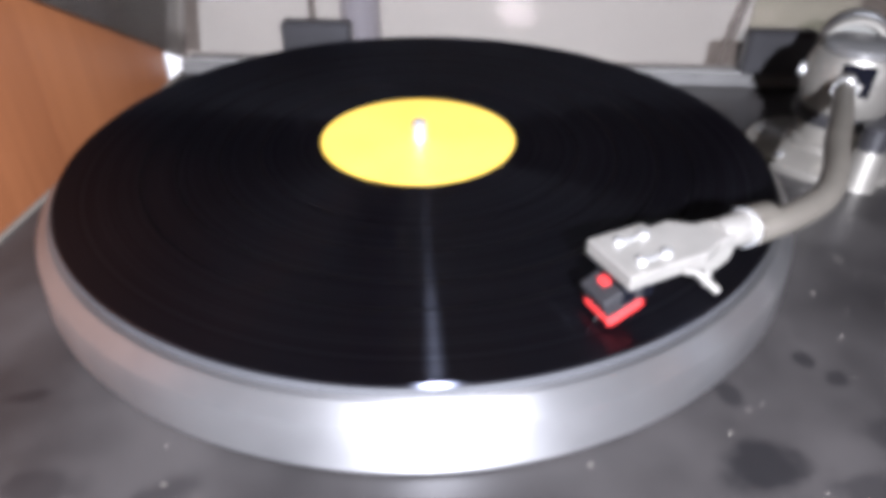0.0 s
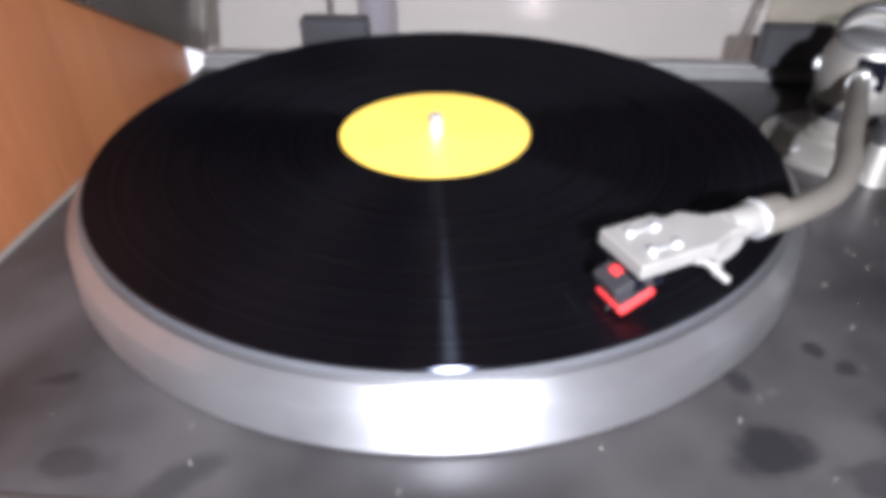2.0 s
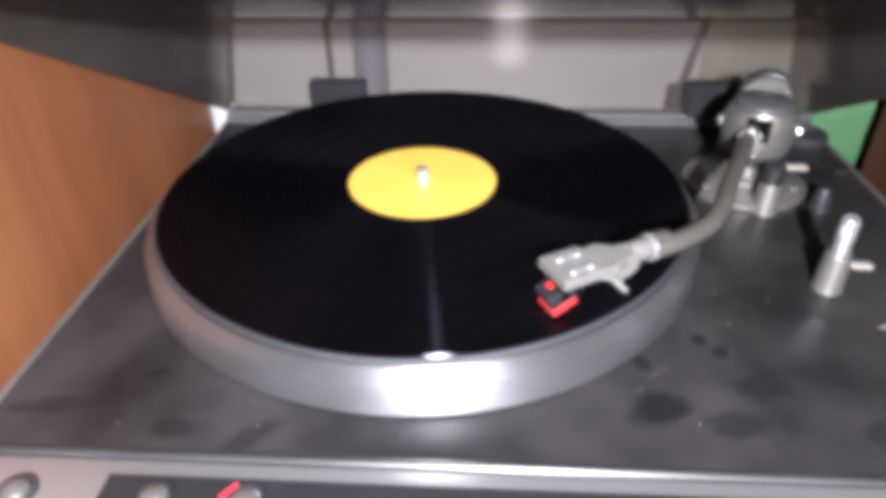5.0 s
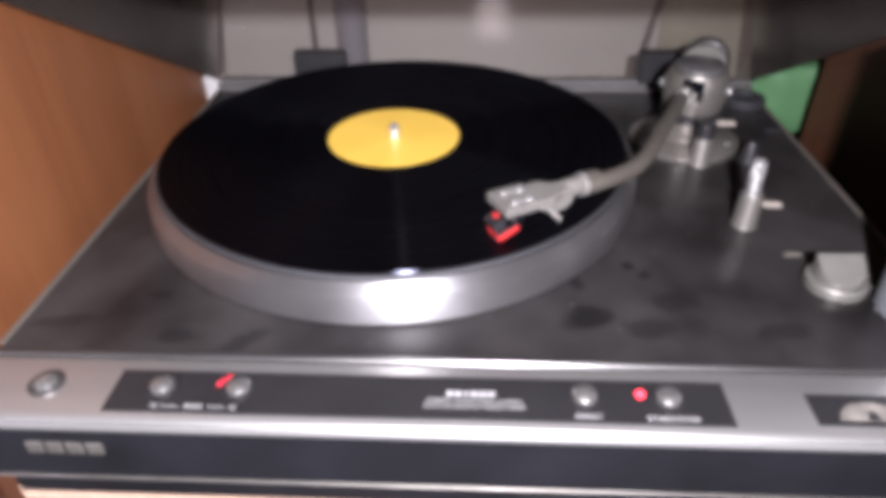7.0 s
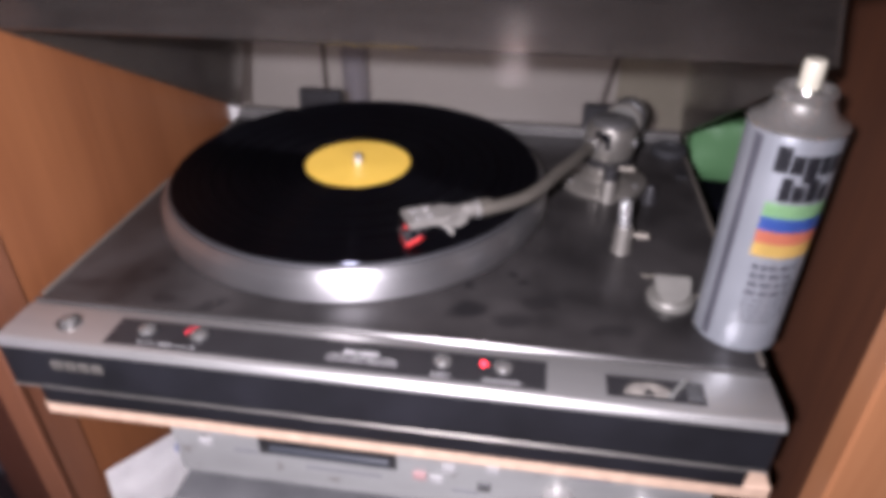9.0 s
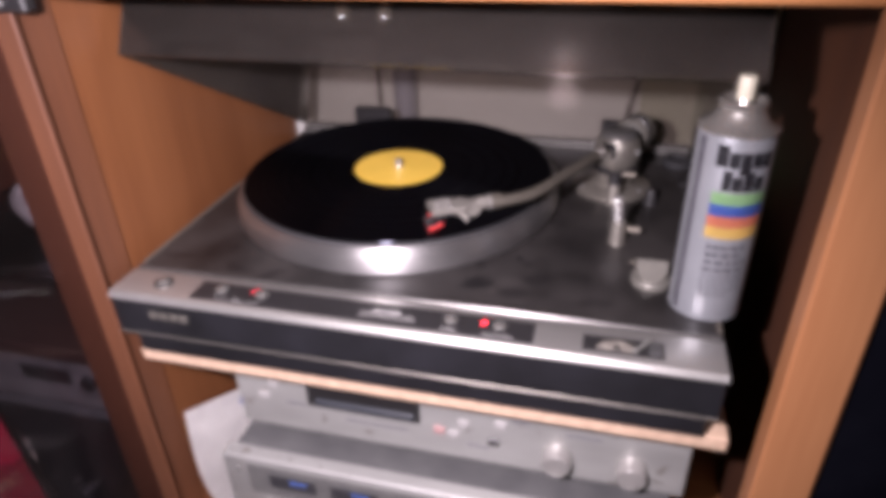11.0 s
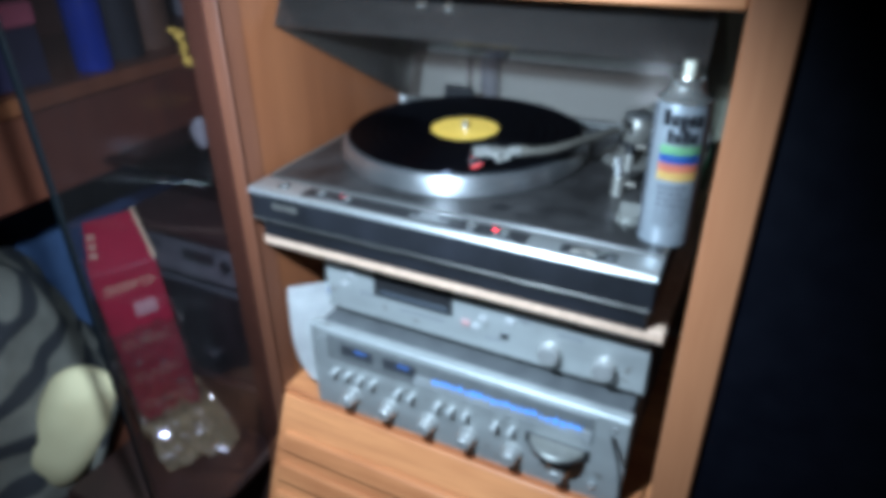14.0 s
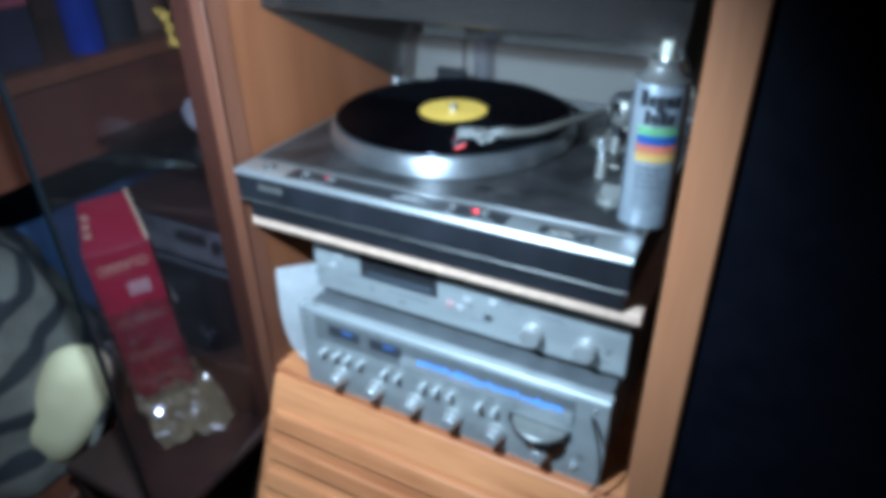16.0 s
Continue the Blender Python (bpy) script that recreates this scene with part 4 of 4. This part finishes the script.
part("printed_mark", lathe([(0.0042, 0), (0.0062, 0), (0.0062, 0.0006), (0.0042, 0.0006)], seg=24, m=Matrix.Translation((-0.1240, -0.1530, -0.1920)) @ Matrix.Rotation(radians(68), 4, "Z") @ Matrix.Rotation(radians(90), 4, "X")), BLUE, sheet, "blue printed ring")

# ---- what stands behind the cabinet ----
tagged(part("wall_panel", one((0.240, 0.003, 0.90), (0.3520, 0.2575, 0.05), bevel=0.0005), mat("olive_grey_paint", (0.27, 0.275, 0.215), 0.7, dark=(0.20, 0.205, 0.155), scale=9, bump=0.15, bump_scale=150)), "olive-grey painted panel on the wall", "wall panel", kind="structure")
tagged(part("wall_pipe", tube([(-0.068, 0.243, -0.30), (-0.068, 0.243, 0.5)], 0.0155, 20), PIPE, smooth=True), "blue-grey vertical pipe on the wall", "pipe")
tagged(part("wall_cable", tube([(-0.108, 0.255, -0.30), (-0.109, 0.255, 0.10), (-0.107, 0.255, 0.5)], 0.0030, 10), BLACK, smooth=True), "thin dark cable running down the wall", "cable")
tagged(part("slanted_cable", tube(bend([(0.208, 0.25, -0.10), (0.222, 0.25, 0.0), (0.246, 0.25, 0.10), (0.280, 0.25, 0.25)]), 0.0034, 12), mat("dark_grey_rubber", (0.06, 0.06, 0.065), 0.6), smooth=True), "dark grey hose slanting up the wall", "hose")
bm = one((0.066, 0.044, 0.072), (0.348, 0.232, -0.0620), bevel=0.010, seg=3)
bmesh.ops.subdivide_edges(bm, edges=bm.edges[:], cuts=3, use_grid_fill=True)
for v in bm.verts:
    v.co += 0.0045 * noise.noise_vector(v.co * 60)
tagged(part("green_bag", bm, GREEN_BAG, smooth=True), "crumpled pale green plastic bag behind the cabinet", "bag")
tagged(part("bag_stand", one((0.10, 0.09, 0.901), (0.3545, 0.210, -0.5495), bevel=0.004), DARK), "plain dark crate under the green bag", "crate")
tagged(part("hanging_strap", tube(bend([(0.378, 0.235, 0.16), (0.374, 0.235, 0.08), (0.371, 0.235, 0.03), (0.381, 0.235, -0.05), (0.386, 0.235, -0.14)]), 0.0075, 10), BLACK, smooth=True), "black strap hanging on the wall", "strap")

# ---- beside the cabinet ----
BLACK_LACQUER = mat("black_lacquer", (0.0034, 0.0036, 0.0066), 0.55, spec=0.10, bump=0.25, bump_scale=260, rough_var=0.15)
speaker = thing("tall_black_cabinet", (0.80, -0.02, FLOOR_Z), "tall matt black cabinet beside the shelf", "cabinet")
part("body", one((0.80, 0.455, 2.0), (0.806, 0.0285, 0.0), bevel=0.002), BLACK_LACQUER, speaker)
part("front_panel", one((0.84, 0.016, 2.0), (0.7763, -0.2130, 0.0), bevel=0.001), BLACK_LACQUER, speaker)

# open glass door of the cabinet, swung towards the room
gdoor = thing("glass_door", (-0.213, -0.215, -0.36), "frameless tinted glass cabinet door standing open", "glass door")
GM = Matrix.Translation((-0.205, -0.212, 0.0)) @ Matrix.Rotation(radians(9), 4, "Z")
part("pane", one((0.005, 0.235, 0.95), (0, -0.1175, 0.045), GM, bevel=0.001), GLASS, gdoor).visible_shadow = False
part("pane_edge", one((0.0056, 0.0040, 0.95), (0, -0.2372, 0.045), GM, bevel=0.0006), mat("dark_glass_edge", (0.004, 0.005, 0.006), 0.35, spec=0.2), gdoor, "dark polished glass edge")
hinge = part("door_hinge", one((0.034, 0.012, 0.013), (-0.187, -0.2095, 0.191), bevel=0.002), BLACK, gdoor, "black metal hinge")
disc("screw", (0, 0, 0), [(0.0024, 0), (0.0022, 0.0012), (0, 0.0016)], CHROME, hinge, seg=16, m=Matrix.Translation((-0.188, -0.2154, 0.191)) @ Matrix.Rotation(radians(90), 4, "X"))

# a crumpled yellow shape modelled in place of a reflection in the glass door
bm = tube(bend([(-0.270, -0.200, 0.138), (-0.258, -0.200, 0.134), (-0.258, -0.200, 0.122), (-0.256, -0.200, 0.109), (-0.244, -0.200, 0.104)], 8), 0.0046, 12)
for v in bm.verts:
    v.co += 0.004 * noise.noise_vector(v.co * 110)
tagged(part("yellow_reflection", bm, mat("yellow_reflection_tint", (0.46, 0.32, 0.04), 0.8, dark=(0.28, 0.18, 0.02), scale=90), smooth=True), "crumpled yellow shape standing in for a reflection in the glass", "ribbon")

# shelf unit at right angles, with cans on it
unit = thing("side_shelf_unit", (-0.66, 0.0, FLOOR_Z), "reddish wooden shelf unit with cans in the corner", "shelf unit")
part("shelf_board", one((0.34, 0.86, 0.022), (-0.660, -0.08, 0.040), bevel=0.003), WOOD, unit)
part("apron", one((0.018, 0.84, 0.118), (-0.512, -0.08, -0.030), bevel=0.002), WOOD_DARK, unit)
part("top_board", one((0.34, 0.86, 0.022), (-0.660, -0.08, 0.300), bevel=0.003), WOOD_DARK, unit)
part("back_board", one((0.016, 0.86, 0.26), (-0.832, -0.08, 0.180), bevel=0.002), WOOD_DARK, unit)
part("back_panel", one((0.016, 0.86, 1.03), (-0.832, -0.08, -0.485), bevel=0.002), mat("dull_blue_paint", (0.10, 0.15, 0.30), 0.6), unit, "dull blue panel")
part("end_board", one((0.33, 0.018, 1.31), (-0.665, -0.50, -0.345), bevel=0.002), WOOD, unit)
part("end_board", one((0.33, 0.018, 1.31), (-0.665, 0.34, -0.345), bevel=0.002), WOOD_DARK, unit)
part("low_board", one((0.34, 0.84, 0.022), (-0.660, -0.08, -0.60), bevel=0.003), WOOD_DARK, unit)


def tin(name, x, y, r, h, material, cap, label):
    ob = thing(name, (x, y, 0.051), label, "can", "cans on the side shelf")
    disc("body", (x, y, 0.051), [(0, 0), (r - 0.001, 0), (r, 0.002), (r, h - 0.003), (r - 0.003, h)], material, ob)
    disc("lid", (x, y, 0.051), [(r - 0.003, h - 0.0005), (r - 0.004, h + 0.004), (0, h + 0.005)], cap, ob)
    return ob


tin("paint_can", -0.535, -0.115, 0.026, 0.150, BLUE_CAN, SILVER, "deep blue spray can on the wooden shelf")
tin("paint_can", -0.560, -0.045, 0.032, 0.130, RUBBER, SILVER, "dark can with a dull metal lid")
tin("paint_can", -0.580, 0.030, 0.034, 0.120, mat("brown_tin", (0.16, 0.09, 0.05), 0.5), SILVER, "brownish can on the wooden shelf")
box_a = thing("storage_box", (-0.56, -0.23, 0.051), "small dark box with a pink lid", "box")
part("body", one((0.08, 0.085, 0.075), (-0.56, -0.235, 0.0885), bevel=0.003), mat("dark_blue_card", (0.025, 0.02, 0.05), 0.5), box_a)
part("lid", one((0.084, 0.089, 0.030), (-0.56, -0.235, 0.141), bevel=0.004), PINK, box_a, "pink lid")

# stack of sound equipment in the next bay
rack = thing("equipment_rack", (-0.36, -0.05, FLOOR_Z), "dark wooden rack holding sound equipment", "rack")
part("rack_board", one((0.250, 0.30, 0.016), (-0.355, -0.03, -0.148), bevel=0.001), RACK, rack)
part("rack_board", one((0.250, 0.30, 0.020), (-0.355, -0.03, -0.420), bevel=0.001), RACK, rack)
part("rack_back", one((0.250, 0.012, 1.55), (-0.355, 0.128, -0.225)), RACK, rack)
part("rack_foot", one((0.250, 0.29, 0.565), (-0.355, -0.03, -0.7155), bevel=0.002), RACK, rack)
player = thing("silver_player", (-0.36, -0.05, -0.228), "small grey sound component with a scuffed silver face", "hi-fi unit")
part("case", one((0.222, 0.24, 0.066), (-0.362, -0.045, -0.1935)), CASE, player)
part("faceplate", one((0.226, 0.004, 0.068), (-0.362, -0.167, -0.1935), bevel=0.001), mat("scuffed_dull_metal", (0.20, 0.20, 0.195), 0.5, 0.3, dark=(0.10, 0.10, 0.10), scale=30, amount=0.3), player)
part("display", one((0.060, 0.002, 0.018), (-0.345, -0.170, -0.188), bevel=0.0005), BLACK, player, "dark display window")
disc("dial", (0, 0, 0), [(0.0085, 0), (0.008, 0.006), (0, 0.007)], BLACK, player, "black dial", 24, Matrix.Translation((-0.292, -0.169, -0.190)) @ Matrix.Rotation(radians(90), 4, "X"))
amp = thing("dark_amplifier", (-0.36, -0.05, -0.410), "black amplifier with tiny lights", "hi-fi unit")
part("case", one((0.222, 0.24, 0.160), (-0.362, -0.045, -0.3290)), CASE, amp)
part("faceplate", one((0.226, 0.004, 0.164), (-0.362, -0.167, -0.3280), bevel=0.001), BLACK, amp)
part("edge_strip", one((0.012, 0.006, 0.160), (-0.2570, -0.167, -0.3280), bevel=0.001), FACE, amp, "pale metal end strip")
for k in range(3):
    disc("lamp", (0, 0, 0), [(0.0018, 0), (0.0014, 0.0016), (0, 0.002)], CHROME, amp, seg=12, m=Matrix.Translation((-0.398 + 0.028 * k, -0.169, -0.358)) @ Matrix.Rotation(radians(90), 4, "X"))
disc("dial", (0, 0, 0), [(0.016, 0), (0.015, 0.012), (0, 0.013)], BLACK, amp, "black volume dial", 32, Matrix.Translation((-0.360, -0.169, -0.375)) @ Matrix.Rotation(radians(90), 4, "X"))
tagged(part("glass_shelf", one((0.250, 0.27, 0.006), (-0.356, -0.045, -0.058), bevel=0.001), GLASS), "thick glass shelf above the equipment", "glass shelf")
bm = bmesh.new()
bmesh.ops.create_icosphere(bm, subdivisions=3, radius=1.0, matrix=Matrix.Translation((-0.368, -0.098, -0.028)) @ Matrix.Diagonal((0.012, 0.014, 0.024, 1)))
for v in bm.verts:
    v.co += 0.006 * noise.noise_vector(v.co * 45)
tagged(part("crumpled_bag", bm, mat("grey_white_plastic", (0.28, 0.27, 0.25), 0.5), smooth=True), "crumpled pale plastic bag on the glass shelf", "bag")

# the red carton in its torn wrapping
carton = thing("red_carton", (-0.418, -0.226, -0.56), "tall red printed carton in torn clear wrapping", "carton")
CM = Matrix.Translation((-0.406, -0.226, -0.566)) @ Matrix.Rotation(radians(-5), 4, "Y") @ Matrix.Rotation(radians(58), 4, "Z")
GOLD_DIM = mat("rubbed_gold_print", (0.66, 0.42, 0.27), 0.5)
CW, CD, CT, CB = 0.087, 0.070, 0.380, 0.125
part("box", one((CW, CD, CT - CB), (0, 0, (CT + CB) / 2), CM, bevel=0.0015), RED_CARD, carton)
# the lid is half lifted and leans back
LM = CM @ Matrix.Translation((0, -CD / 2, CT + 0.001)) @ Matrix.Rotation(radians(38), 4, "X")
part("lid", slab([(-CW / 2, 0), (CW / 2, 0), (CW / 2 - 0.006, 0.088), (-CW / 2 + 0.014, 0.088)], 0.0, 0.002, LM, 0.0005), RED_CARD, carton, "lifted red lid")
part("flap", slab([(CW / 2 - 0.003, 0), (CW / 2 + 0.002, 0), (CW / 2 - 0.004, 0.090), (CW / 2 - 0.009, 0.090)], 0.002, 0.006, LM, 0.0006), GOLD, carton, "pale torn card edge")
for x, y in ((-0.030, 0.030), (-0.028, 0.045), (-0.026, 0.060)):
    part("print_bar", one((0.010, 0.009, 0.0004), (x, y, 0.0022), LM), GOLD_DIM, carton)
for k, drop in enumerate((0.026, 0.118, 0.176, 0.226)):
    lettering("print", "CLASSIC", 0.0185, CM @ Matrix.Translation((0.0, -CD / 2 - 0.0002, CT - drop)) @ Matrix.Rotation(radians(90), 4, "X") @ Matrix.Rotation(radians(180 if k == 0 else 0), 4, "Z"), GOLD if k == 0 else GOLD_DIM, carton, "pale gold printed word")
part("seal", one((0.030, 0.0005, 0.022), (0.012, -CD / 2 - 0.0003, CT - 0.066), CM), mat("faded_pink_print", (0.62, 0.36, 0.33), 0.5), carton, "printed patch")


def crumple(top, foot, gap0, gap1, shift, amount, freq, around=30, rings=13):
    """A loose film sleeve round the carton, from one height to another."""
    bm = bmesh.new()
    loops = []
    for j in range(rings):
        f = j / (rings - 1)
        gap = gap0 + (gap1 - gap0) * f
        loop = []
        for k in range(around):
            a = 2 * math.pi * k / around
            ca, sa = math.cos(a), math.sin(a)
            s = 1 / max(abs(ca) / (CW / 2 + gap), abs(sa) / (CD / 2 + gap))
            p = CM @ Vector((s * ca + 0.53 * shift * f, s * sa - 0.85 * shift * f, top + (foot - top) * f))
            out = (CM.to_3x3() @ Vector((ca, sa, 0))).normalized()
            p += out * amount * noise.noise(p * freq) + Vector((0, 0, amount * 2.2 * noise.noise(Vector((3 * ca, 3 * sa, 5 + f)))))
            p.z = max(p.z, -0.5095)
            loop.append(bm.verts.new(p))
        loops.append(loop)
    for j in range(rings - 1):
        for k in range(around):
            q = (k + 1) % around
            bm.faces.new((loops[j][k], loops[j + 1][q], loops[j][q]))
            bm.faces.new((loops[j][k], loops[j + 1][k], loops[j + 1][q]))
    return bm


part("wrapping", crumple(0.290, 0.125, 0.006, 0.008, 0.004, 0.0058, 95, 44, 26), CLEAR, carton, "clear plastic sleeve")
part("torn_wrapping", crumple(0.137, 0.056, 0.004, 0.014, 0.042, 0.012, 60, 44, 20), CLOUDY, carton, "bunched plastic film with yellowish glints in its haze colour")
# pale crease tubes added over the film to make its sparkles
FOLD = mat("pale_film_glint", (0.74, 0.68, 0.56), 0.22, 0.6)
rng = random.Random(21)
for k in range(26):
    face = rng.random() < 0.62
    h = rng.uniform(0.085, 0.285)
    loose = 0.0095 + (0.018 * (0.14 - h) / 0.055 if h < 0.14 else 0)
    u, tilt, span = rng.uniform(-0.9, 0.9), rng.uniform(-0.6, 1.2), rng.uniform(0.006, 0.016)
    line = []
    for q in range(5):
        d = (q / 4 - 0.5) * span
        a = u * (CW if face else CD) / 2 + d * math.cos(tilt)
        out = loose + 0.0016 * math.sin(3.1 * q + k)
        line.append(CM @ Vector((a, -CD / 2 - out, h + d * math.sin(tilt)) if face else (CW / 2 + out, a, h + d * math.sin(tilt))))
    part("film_glint_crease", tube(bend(line, 3), [0.0003] + [rng.uniform(0.0007, 0.0012)] * 11 + [0.0003], 6), FOLD, carton, "pale crease tube added for a glint on the film", smooth=True)
table = thing("low_table", (-0.37, -0.26, FLOOR_Z), "low dark wooden table", "table")
part("tabletop", one((0.225, 0.25, 0.020), (-0.3650, -0.265, -0.520), bevel=0.004), RACK, table)
for x in (-0.460, -0.270):
    for y in (-0.375, -0.155):
        part("leg", one((0.024, 0.024, 0.470), (x, y, -0.765), bevel=0.003), RACK, table)

# armchair with a folded blanket and a cream cushion
chair = thing("armchair", (-0.86, -0.45, FLOOR_Z), "armchair draped with a dark-striped grey blanket", "armchair")
bm = bmesh.new()
bmesh.ops.create_icosphere(bm, subdivisions=5, radius=1.0, matrix=Matrix.Translation((-0.80, -0.36, -0.52)) @ Matrix.Rotation(radians(20), 4, "Y") @ Matrix.Diagonal((0.27, 0.24, 0.34, 1)))
for v in bm.verts:
    v.co += 0.035 * noise.noise_vector(v.co * 7) + 0.010 * noise.noise_vector(v.co * 22)
part("blanket", bm, GREY_CLOTH, chair, smooth=True)
part("seat", one((0.52, 0.50, 0.22), (-0.86, -0.42, -0.80), bevel=0.04, seg=3), GREY_CLOTH, chair)
part("arm_roll", tube(bend([(-0.482, -0.259, -0.365), (-0.466, -0.282, -0.410), (-0.480, -0.325, -0.500), (-0.511, -0.358, -0.600)]), 0.0075, 14), GREY_CLOTH, chair, "brown-grey rolled arm edge", smooth=True)
for x in (-1.08, -0.66):
    for y in (-0.63, -0.23):
        part("leg", one((0.05, 0.05, 0.10), (x, y, -0.95), bevel=0.004), WOOD_DARK, chair)
bm = bmesh.new()
bmesh.ops.create_uvsphere(bm, u_segments=48, v_segments=32, radius=1.0)
CU = Matrix.Translation((-0.5201, -0.3334, -0.4520)) @ Matrix.Rotation(radians(40), 4, "Z") @ Matrix.Rotation(radians(30), 4, "Y")
for v in bm.verts:
    x, y, zz = v.co
    f = lambda q, p: math.copysign(abs(q) ** p, q)
    v.co = CU @ Vector((0.053 * f(x, 0.65), 0.040 * y * (1 - 0.4 * abs(x) * abs(zz)), 0.118 * f(zz, 0.65)))
    v.co += 0.004 * noise.noise_vector(v.co * 18)
tagged(part("cushion", bm, CREAM, smooth=True), "plain cream cushion leaning against the armchair", "cushion")
